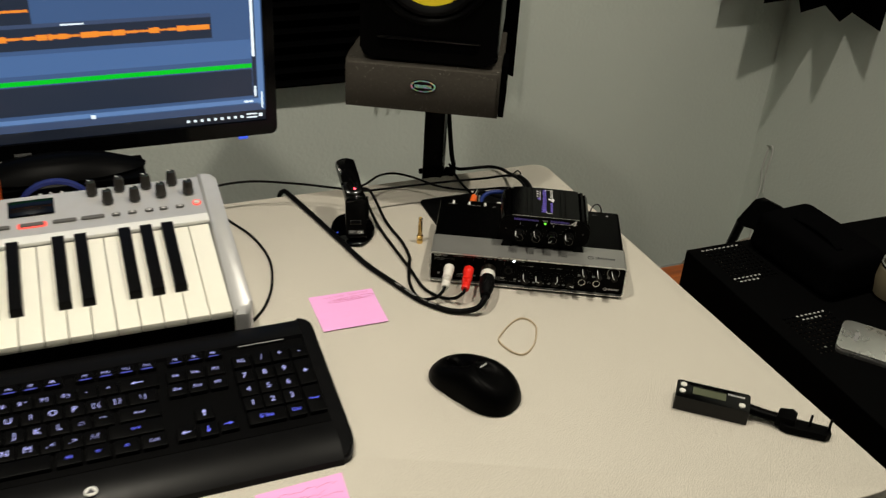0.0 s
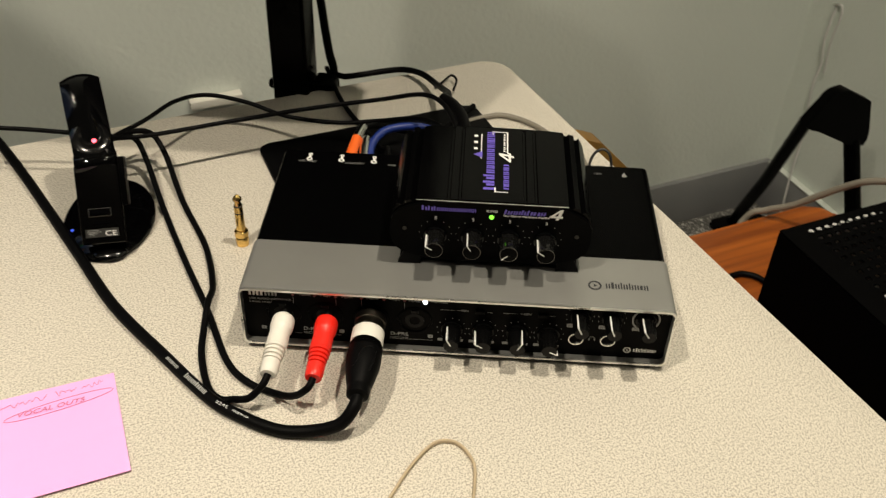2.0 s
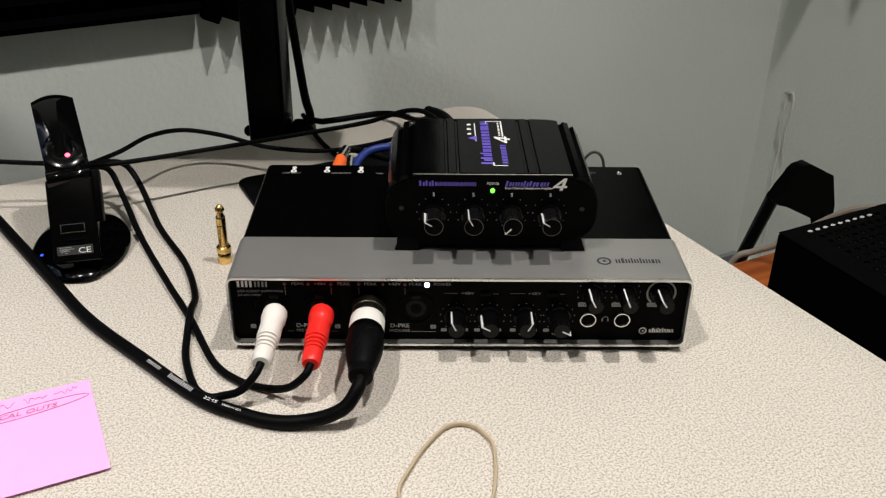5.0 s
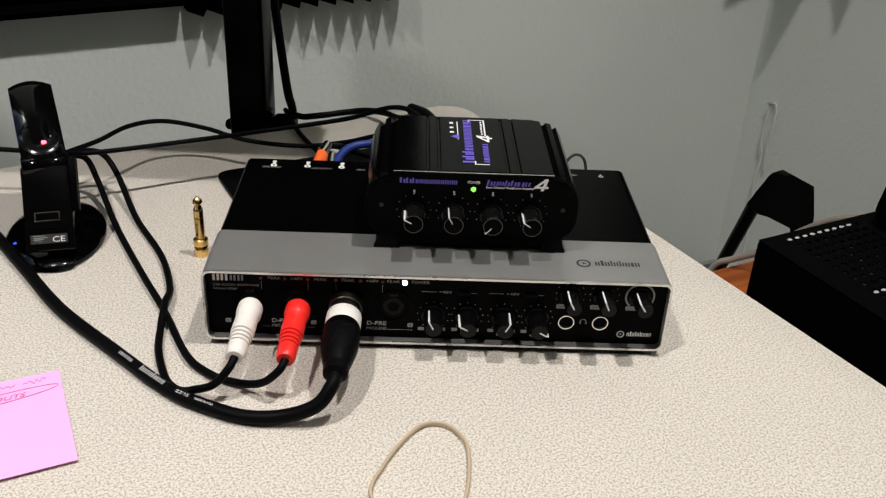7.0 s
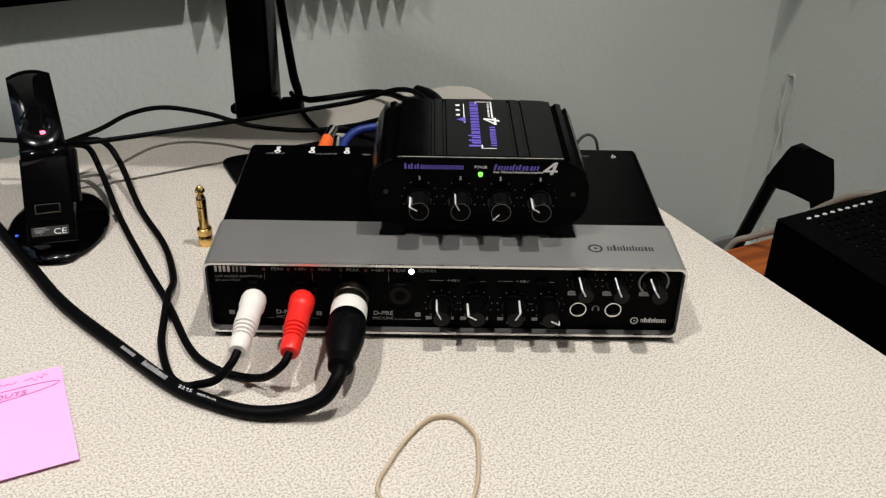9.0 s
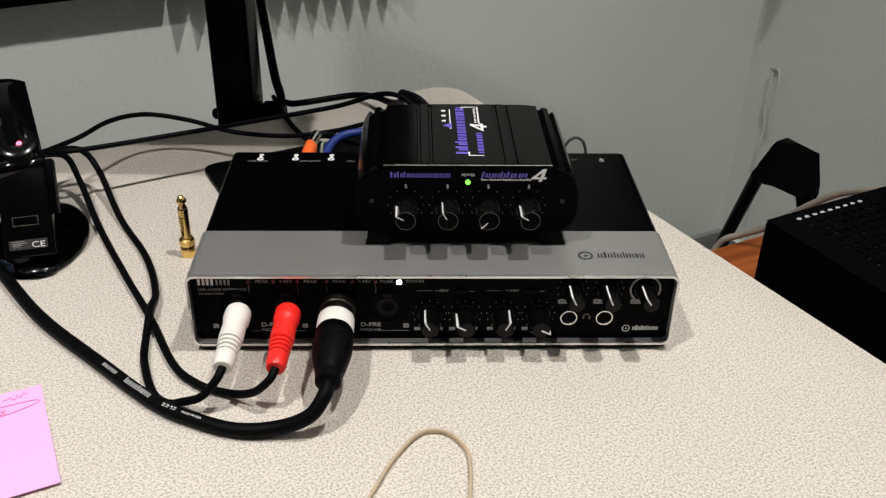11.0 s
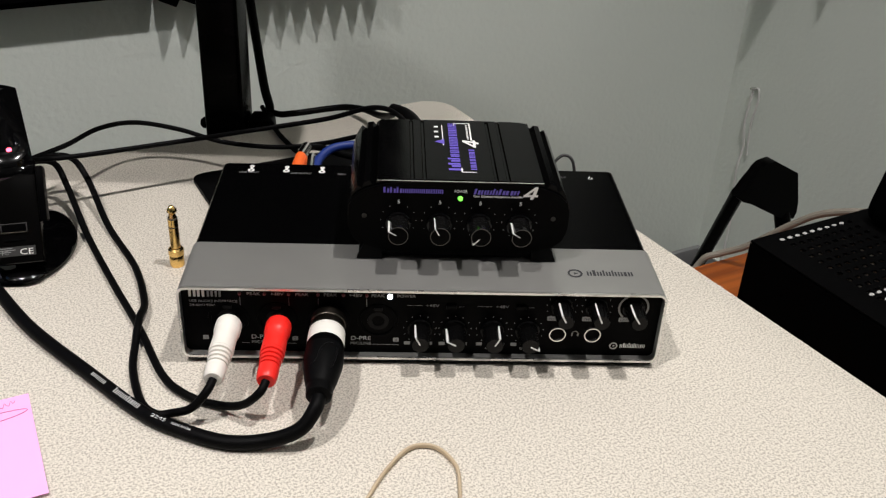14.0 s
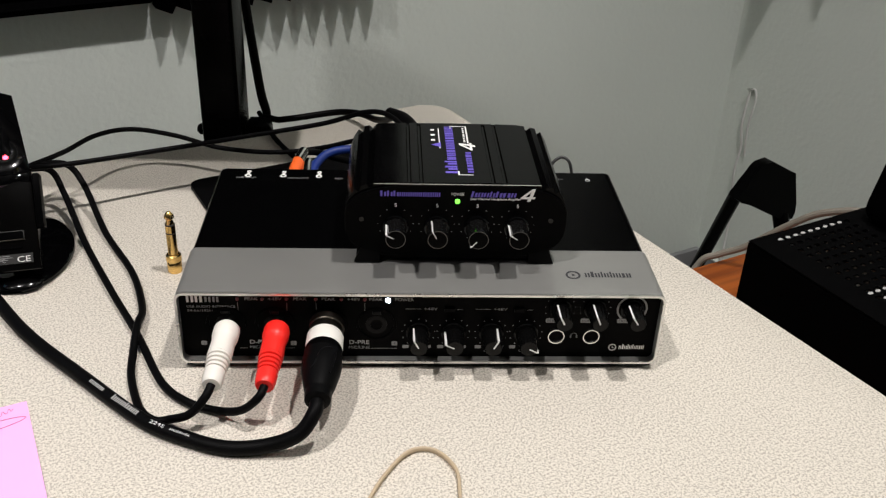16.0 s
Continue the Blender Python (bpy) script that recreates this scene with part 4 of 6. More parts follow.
# ---- wireless stick on its round stand ----
def wireless_stick():
    cx, cy = -0.1190, 0.1150
    w = thing("wireless_adapter_stand", "glossy black wireless USB adapter on a round cradle stand", "wireless adapter", pose(cx, cy, D, 0, 0, 12))
    part("base_disc", lathe([(0, 0.0), (0.0325, 0.0), (0.0335, 0.0012), (0.0332, 0.0028), (0.0310, 0.0048), (0.0200, 0.0068), (0.0100, 0.0080), (0, 0.0082)], 64, at=Matrix.Diagonal((0.92, 1.40, 1, 1))), M["black_gloss"], w, "oval glossy base")
    # the leaning blade
    def blade(y0, y1, half, z0, z1, top_round):
        prof = [(-half, 0), (half, 0), (half, z1 - z0 - top_round), (half * 0.86, z1 - z0 - top_round * 0.3), (half * 0.45, z1 - z0), (-half * 0.45, z1 - z0), (-half * 0.86, z1 - z0 - top_round * 0.3), (-half, z1 - z0 - top_round)]
        bm = prism(prof, y0, y1, 0.0014, 3)
        return moved(bm, Matrix(((1, 0, 0, 0), (0, 0, -1, 0), (0, 1, 0, z0), (0, 0, 0, 1))))
    def along(p, q):
        """The frame of a leaning blade in world places: z from p to q, x level."""
        z = (Vector(q) - Vector(p)).normalized()
        x = Vector((z.y, -z.x, 0)).normalized()
        y = z.cross(x)
        m = Matrix.Identity(4)
        for k, ax in enumerate((x, y, z)):
            for r in range(3):
                m[r][k] = ax[r]
        m.translation = p
        return pose(cx, cy, D, 0, 0, 12).inverted() @ m
    lean = along((-0.1070, 0.0740, 0.7560), (-0.1145, 0.1050, 0.8055))
    tip = along((-0.1145, 0.1050, 0.8055), (-0.1385, 0.1590, 0.8325))
    cr = part("cradle", moved(blade(-0.0060, 0.0055, 0.0140, 0.006, 0.058, 0.001), lean), M["cradle"], w, "black plastic cradle")
    part("hinge", moved(lathe([(0, -0.0136), (0.0056, -0.0136), (0.0060, -0.0130), (0.0060, 0.0130), (0.0056, 0.0136), (0, 0.0136)], 24), tip @ Matrix.Translation((0, -0.0002, 0)) @ pose(0, 0, 0, 0, 90, 0)), M["black_gloss"], w)
    bm, nx, nz, ln, hw = bmesh.new(), 10, 16, 0.0690, 0.0130
    face = {}
    for i in range(nx + 1):
        for j in range(nz + 1):
            s, t = -1 + 2 * i / nx, j / nz
            end = min(1.0, (1 - t) / 0.07)
            x = hw * s * (0.80 + 0.20 * math.sqrt(max(0.0, 1 - (1 - end) ** 2)))
            y = -0.0040 - 0.0026 * (1 - s * s) * (0.4 + 0.6 * end) - 0.0022 * math.sin(math.pi * t)
            z = ln * t - 0.0022 * s * s * (t > 0.99)
            face[i, j, 0], face[i, j, 1] = bm.verts.new((x, y, z)), bm.verts.new((x, 0.0062 - 0.002 * math.sin(math.pi * t), z))
    for i in range(nx):
        for j in range(nz):
            for b in (0, 1):
                bm.faces.new((face[i, j, b], face[i + 1, j, b], face[i + 1, j + 1, b], face[i, j + 1, b]))
    for j in range(nz):
        for i in (0, nx):
            bm.faces.new((face[i, j, 0], face[i, j + 1, 0], face[i, j + 1, 1], face[i, j, 1]))
    for i in range(nx):
        for j in (0, nz):
            bm.faces.new((face[i, j, 0], face[i + 1, j, 0], face[i + 1, j, 1], face[i, j, 1]))
    part("stick", moved(bm, tip), M["black_gloss"], w, "glossy black adapter stick")
    # glossy raised bead round the lamp, and the rounded heel where the cradle meets its base
    bead = lathe([(0.0082 - 0.0098 * math.sin(a), 0.0098 * (math.cos(a) - 0.87)) for a in [0.50 - 0.1 * k for k in range(11)]], 48)
    part("bead", moved(bead, tip @ Matrix.Translation((0, -0.0068, 0.0165)) @ FRONT @ Matrix.Diagonal((1, 1.10, 1, 1))), M["bead"], w, "glossy raised bead")
    heel = lathe([(0.0120 * math.cos(math.pi * k / 16), 0.0044 * math.sin(math.pi * k / 16)) for k in range(9)], 40)
    part("heel", moved(heel, pose(cx, cy, D, 0, 0, 12).inverted() @ pose(-0.1065, 0.0770, D + 0.0030, 0, 0, 12) @ Matrix.Diagonal((1, 0.7, 1, 1))), M["bead"], w, "rounded glossy heel")
    part("side_clip", moved(box(0.0139, 0.0180, -0.0065, 0.0045, 0.030, 0.062, 0.001), lean), M["black"], w)
    part("usb_opening", moved(box(-0.0072, 0.0060, -0.0061, -0.0054, 0.0245, 0.0290, 0.0003), lean), M["black_gloss"], cr, "open USB slot")
    for a, b, c, d in ((-0.0078, 0.0066, 0.0238, 0.0245), (-0.0078, 0.0066, 0.0290, 0.0295), (-0.0078, -0.0072, 0.0246, 0.0289), (0.0060, 0.0066, 0.0246, 0.0289)):
        part("slot_rim_or_lit_dot", moved(box(a, b, -0.0063, -0.0050, c, d, 0.0001), lean), M["nickel"] if d == 0.0245 else M["knob_dark"], cr, "worn rim of the slot")
    part("catch", moved(box(-0.0060, 0.0050, -0.0062, -0.0052, 0.0190, 0.0205, 0.0003), lean), M["black_gloss"], cr)
    for k, wd in enumerate((0.0070, 0.0085, 0.0060)):
        part("text_bar", moved(box(-0.0095, -0.0095 + wd, -0.0061, -0.0058, 0.0150 - 0.0011 * k, 0.0154 - 0.0011 * k), lean), M["grey_ink"], cr)
    lab = moved(box(-0.0110, 0.0100, -0.00590, -0.0053, 0.0105, 0.0160), lean)
    part("label_plate", lab, M["knob_dark"], cr, "dark grey label plate")
    words("CE", 0.0048, M["white_ink"], cr, lean @ Matrix.Translation((0.0012, -0.0060, 0.0112)) @ FRONT, width=0.0072)
    words("FC", 0.0032, M["grey_ink"], cr, lean @ Matrix.Translation((-0.0085, -0.0060, 0.0116)) @ FRONT)
    part("indicator_lamp", moved(lathe([(0, 0), (0.0017, 0), (0.0015, 0.0006), (0, 0.0009)], 16), tip @ Matrix.Translation((0.0015, -0.0074, 0.0120)) @ FRONT), M["led_red"], w, "lit red lamp")
    part("indicator_lamp", lathe([(0, 0.0069), (0.0012, 0.0069), (0.0010, 0.0074), (0, 0.0076)], 12), M["led_blue"], w, "small blue lamp", pose(-0.0225, -0.0160, -0.0014))


wireless_stick()

# ---- papers and small things on the desk ----
def sticky_note(corners, curl, lines, label):
    """A square pad sheet with one lifted edge; corners from the lower left on, counter-clockwise."""
    c = [Vector((x, y, D + 0.0006)) for x, y in corners]
    bm, n = bmesh.new(), 24
    def at(s, t, up=0.0):
        p = (c[0] * (1 - s) + c[1] * s) * (1 - t) + (c[3] * (1 - s) + c[2] * s) * t
        p.z += curl * (1 - t) ** 3 + 0.0005 * math.exp(-((t - 0.36 - 0.08 * s) / 0.06) ** 2) + up
        return p
    top = [[bm.verts.new(at(i / n, j / n)) for i in range(n + 1)] for j in range(n + 1)]
    low = [[bm.verts.new(at(i / n, j / n, -0.0003)) for i in range(n + 1)] for j in range(n + 1)]
    for j in range(n):
        for i in range(n):
            bm.faces.new((top[j][i], top[j][i + 1], top[j + 1][i + 1], top[j + 1][i]))
            bm.faces.new((low[j][i], low[j + 1][i], low[j + 1][i + 1], low[j][i + 1]))
    for k in range(n):
        for p, q in (((0, k), (0, k + 1)), ((n, k), (n, k + 1)), ((k, 0), (k + 1, 0)), ((k, n), (k + 1, n))):
            bm.faces.new((top[p[0]][p[1]], top[q[0]][q[1]], low[q[0]][q[1]], low[p[0]][p[1]]))
    ob = thing("sticky_note", label, "sticky note")
    part("sheet", bm, M["pink"], ob)
    for pts in lines:
        part("pen_stroke", tube([at(s, t, 0.0003) for s, t in pts], 0.00015, 3, 5), M["pen"], ob)
    return ob, at


def scribble(s0, s1, t, slope, n, h, seed):
    r = random.Random(seed)
    return [(s0 + (s1 - s0) * k / n, t + slope * k / n + h * (r.random() - 0.5)) for k in range(n + 1)]


oval = [(0.62 + 0.36 * math.cos(radians(a)), 0.800 + 0.050 * math.sin(radians(a)) + 0.03 * math.cos(radians(a))) for a in range(0, 361, 20)]
note, on_note = sticky_note([(-0.113, -0.131), (-0.0395, -0.0965), (-0.0710, -0.0275), (-0.1460, -0.0620)], 0.0014,
                   [scribble(0.20, 0.55, 0.905, 0.012, 22, 0.045, 1), scribble(0.60, 0.74, 0.918, 0.006, 14, 0.05, 2), scribble(0.78, 0.92, 0.925, 0.006, 12, 0.05, 3), oval], "pink sticky note with red handwriting lying on the desk")
m = Matrix.Translation(on_note(0.34, 0.772, 0.0006)) @ pose(0, 0, 0, 0, 0, 25)
words("VOCAL OUTS", 0.0046, M["pen"], note, m, "pen_lettering", width=0.036, slant=0.25)
sticky_note([(-0.098, -0.470), (-0.021, -0.428), (-0.0515, -0.356), (-0.128, -0.398)], 0.001,
            [scribble(0.1, 0.9, 0.86, 0.01, 26, 0.05, 4), scribble(0.3, 0.75, 0.74, 0.01, 20, 0.06, 5), scribble(0.1, 0.95, 0.66, 0.03, 24, 0.04, 6)], "pink sticky note with handwriting under the computer keyboard")

band = [(0.0960, -0.1150), (0.1010, -0.0955), (0.1095, -0.0780), (0.1190, -0.0660), (0.1295, -0.0650), (0.1375, -0.0730), (0.1410, -0.0850), (0.1385, -0.1150), (0.1270, -0.1370), (0.1115, -0.1340)]
solid("rubber_band", tube([(x, y, D + 0.0017) for x, y in band], 0.0009, 8, 8, closed=True, flat=1.7), M["rubber_band"], "tan rubber band lying on the desk", "rubber band")
solid("desk_pad", prism(rounded(0.0620, 0.245, 0.062, 0.2085, (0.004, 0.004, 0.01, 0.008)), D + 0.0002, D + 0.0030, 0.0008), M["black_matte"], "thin black pad under the rear of the interface", "pad", ROOM)


# ---- mouse ----
def computer_mouse():
    mo = thing("computer_mouse", "black wireless computer mouse lying on the desk", "computer mouse", pose(0.0710, -0.2080, D, 0, 0, -31))
    bm = bmesh.new()
    nu, nv = 40, 12
    rows = []
    for j in range(nv + 1):
        ph = math.pi / 2 * j / nv
        row = []
        for i in range(nu):
            a = 2 * math.pi * i / nu
            c, s = math.cos(a), math.sin(a)
            x = 0.0560 * math.copysign(abs(c) ** 0.80, c)
            waist = 1.0 - 0.10 * math.exp(-((x + 0.010) / 0.022) ** 2)
            y = 0.0328 * math.copysign(abs(s) ** 0.80, s) * waist * (1.0 + 0.10 * (x / 0.0535))
            k = math.cos(ph) ** 0.55
            top = 0.037 * (1 - 0.30 * ((x - 0.012) / 0.06) ** 2)
            row.append(bm.verts.new((x * k, y * k, 0.0012 + top * math.sin(ph) ** 0.9)))
        rows.append(row)
    for a, b in zip(rows, rows[1:]):
        for i in range(nu):
            bm.faces.new((a[i], a[(i + 1) % nu], b[(i + 1) % nu], b[i]))
    bm.faces.new(rows[0][::-1])
    bmesh.ops.remove_doubles(bm, verts=bm.verts, dist=1e-5)
    part("shell", bm, M["black"], mo)
    part("sole", prism([(0.051 * math.cos(radians(a)), 0.030 * math.sin(radians(a))) for a in range(0, 360, 12)], 0.0, 0.0014), M["black_matte"], mo)
    part("scroll_wheel", moved(lathe([(0, -0.003), (0.008, -0.003), (0.0088, -0.0015), (0.0088, 0.0015), (0.008, 0.003), (0, 0.003)], 24), pose(-0.028, 0, 0.0228, 90, 0, 0)), M["black_matte"], mo)
    part("maker_mark", bars((0.0016, 0.0016, 0.0016, 0.0016, 0.0016), 0.0016, 0.0006, 0.0003), M["white_ink"], mo, "small pale block mark", pose(0.0095, -0.0045, 0.0378, 0, 0, 82))
    return mo


computer_mouse()


# ---- clip-on tuner ----
def clip_tuner():
    tn = thing("clip_tuner", "black clip-on tuner with white buttons lying on the desk", "tuner", pose(0.3345, -0.2010, D, 0, 0, -12.5))
    part("body", prism(rounded(-0.040, 0.040, -0.0155, 0.0155, 0.002), 0.0, 0.0185, 0.0015, 2), M["black_gloss"], tn, "glossy black body")
    part("screen", box(-0.022, 0.014, -0.0052, 0.0068, 0.0185, 0.0188), material("lcd_green", (0.09, 0.10, 0.06), 0.3), tn, "grey-green display")
    for x, y in ((-0.0325, 0.0075), (-0.0330, -0.0040), (0.0315, -0.0068)):
        part("button", lathe([(0, 0.0184), (0.0036, 0.0184), (0.0034, 0.0196), (0.0028, 0.0200), (0, 0.0201)], 20), M["white_plastic"], tn, "round white button", pose(x, y, 0))
    pieces("letter_block", bars((0.0022, 0.0022, 0.0030, 0.0022, 0.0022, 0.0022), 0.0026, 0.0007, 0.0002), M["white_ink"], tn, "", pose(0.0160, 0.0060, 0.0186))
    part("neck", tube([(0.038, 0.003, 0.010), (0.052, 0.001, 0.009), (0.066, 0.000, 0.0085), (0.076, 0.000, 0.0085)], 0.0068, 5, 12, flat=0.8), M["black"], tn)
    part("lower_jaw", prism([(0.074, -0.010), (0.082, -0.014), (0.122, -0.013), (0.127, -0.008), (0.126, 0.003), (0.090, 0.004), (0.076, 0.004)], 0.001, 0.010, 0.001), M["black"], tn)
    part("upper_jaw", prism([(0.068, -0.008), (0.088, -0.010), (0.091, 0.006), (0.086, 0.011), (0.072, 0.008)], 0.004, 0.0170, 0.001), M["black"], tn)
    for x in (0.104, 0.124):
        part("pin", box(x - 0.0013, x + 0.0013, -0.004, -0.001, 0.0095, 0.024, 0.0005), M["black"], tn)


clip_tuner()


# ---- piano keyboard ----
def side_profile(points, x0, x1, bm=None):
    """A body along x from a side outline in y and z."""
    b = prism(points, x0, x1)
    moved(b, Matrix(((0, 0, 1, 0), (1, 0, 0, 0), (0, 1, 0, 0), (0, 0, 0, 1))))
    return join(bm, b)


M["pale_strip"] = material("pale_gloss_strip", (0.82, 0.82, 0.80), 0.25, vary=0.03)
M["knob_grey"] = material("dark_grey_plastic", (0.030, 0.027, 0.024), 0.2, vary=0.15, scale=80, spec=0.5)
M["keygrey"] = material("grey_button_plastic", (0.11, 0.105, 0.10), 0.4, vary=0.1)


def piano_keyboard():
    pk = thing("piano_keyboard", "silver plastic piano keyboard controller with ivory keys and black knobs", "piano keyboard", ROOM)
    right = -0.2405
    left = right - 0.66
    def top(v):
        return 0.8228 + 0.2 * v
    bed = side_profile([(-0.058, D + 0.004), (0.178, D + 0.004), (0.178, top(0.165) - 0.006), (0.168, top(0.165)), (0.084, top(0.084)), (0.084, top(0.084) - 0.018), (-0.058, top(-0.058) - 0.020)], left + 0.022, right - 0.0225)
    part("chassis", bed, M["grey_body"], pk, "silver plastic chassis")
    part("front_rail", box(left + 0.0225, right - 0.0228, -0.0690, -0.0585, D + 0.0045, top(-0.07) - 0.010, 0.001), M["black"], pk, "dark rail under the keys")
    base = D + 0.004
    for a, b, radii in ((right - 0.0223, right, (0.002, 0.010, 0.020, 0.0)), (left, left + 0.0223, (0.010, 0.002, 0.0, 0.020))):
        bm = prism(rounded(a, b, -0.0715, 0.180, radii, 8), base, 0.8228, 0.0050, 4)
        for q in bm.verts:
            f = (q.co.z - base) / (0.8228 - base)
            drop = 0.010 * max(0.0, (-0.055 - q.co.y) / 0.0165) ** 2 + 0.006 * max(0.0, (q.co.y - 0.165) / 0.015) ** 2
            q.co.z = base + f * (top(q.co.y) + 0.0008 - drop - base)
        part("end_cheek", bm, M["grey_body"], pk, "rounded silver end cheek")
    part("key_strip", moved(box(left + 0.023, right - 0.0226, 0.0765, 0.0900, 0.0, 0.0048, 0.0012), Matrix.Translation((0, 0, 0.8228)) @ Matrix(((1, 0, 0, 0), (0, 1, 0, 0), (0, 0.2, 1, 0), (0, 0, 0, 1)))), M["pale_strip"], pk, "pale glossy strip behind the keys")
    shear = Matrix(((1, 0, 0, 0), (0, 1, 0, 0), (0, 0.2, 1, 0.8228), (0, 0, 0, 1)))
    pitch = 0.02475
    n = 24
    k0 = right - 0.0240
    white = mesh_of("white_key", moved(box(-pitch / 2 + 0.0005, pitch / 2 - 0.0005, -0.0735, 0.0765, -0.0095, -0.0005, 0.0012), shear), M["key_white"])
    black = mesh_of("black_key", moved(prism([(-0.0070, -0.0320), (0.0070, -0.0320), (0.0070, 0.0760), (-0.0070, 0.0760)], -0.001, 0.0105, 0.0020), shear), M["palm"])
    for i in range(n):
        o = new("white_key", white)
        o.parent, o.matrix_local = pk, pose(k0 - pitch * (i + 0.5), 0, 0)
    for i in range(1, n):
        if (i % 7) in (2, 3, 4, 6, 0):
            o = new("black_key", black)
            o.parent, o.matrix_local = pk, pose(k0 - pitch * i, 0, 0)
    part("display", moved(box(-0.490, -0.438, 0.130, 0.159, 0.0002, 0.0012, 0.0004), shear), M["black_gloss"], pk, "dark display window")
    for u, v in ((-0.393, 0.161), (-0.376, 0.141), (-0.360, 0.163), (-0.344, 0.140), (-0.328, 0.162), (-0.312, 0.142), (-0.296, 0.163), (-0.279, 0.141)):
        k = part("knob", lathe([(0, 0), (0.0068, 0), (0.0072, 0.002), (0.0066, 0.006), (0.0058, 0.0145), (0.0050, 0.0165), (0, 0.0170)], 20), M["knob_grey"], pk, "dark plastic knob", pose(u, v - 0.003, top(v) + 0.0002))
        part("pointer", box(-0.0006, 0.0006, 0.0010, 0.0056, 0.0166, 0.0172), M["white_ink"], k, at=pose(0, 0, 0, 0, 0, 40))
    for u in (-0.369, -0.350, -0.330, -0.313, -0.293):
        b = part("button", moved(prism(rounded(-0.0050, 0.0050, -0.0030, 0.0030, 0.0024), 0, 0.0022, 0.0006), pose(u, 0.113, top(0.113))), M["keygrey"], pk, "small grey button")
        # painted glint: a white patch in place of the button's reflection
        part("button_glint", moved(prism(rounded(-0.0022, 0.0022, -0.0014, 0.0014, 0.001), 0.0022, 0.0024), pose(u, 0.113, top(0.113))), M["white_ink"], b)
    red = material("red_glow_ring", (0.8, 0.1, 0.08), 0.4, glow=(1.0, 0.12, 0.10), power=0.9)
    r = part("button", moved(lathe([(0, 0), (0.0036, 0), (0.0034, 0.0022), (0, 0.0026)], 20), pose(-0.272, 0.117, top(0.117))), M["white_plastic"], pk, "round record button")
    part("lit_ring", moved(ring(0.0039, 0.0055, 0.0006, 28), pose(-0.272, 0.117, top(0.117) + 0.0003, 11.3, 0, 0)), red, r, "red lit ring")
    for u, lit in ((-0.502, 0), (-0.4645, 1), (-0.428, 0), (-0.396, 0)):
        if lit:
            part("lit_frame", moved(prism(rounded(u - 0.0165, u + 0.0165, 0.1085, 0.1175, 0.003), 0.0001, 0.0008), shear), red, pk, "red lit button surround")
        part("bar_button", moved(prism(rounded(u - 0.0135, u + 0.0135, 0.1105, 0.1155, 0.002), 0.0004, 0.0022, 0.0005), shear), M["keygrey"], pk, "long grey button")


piano_keyboard()


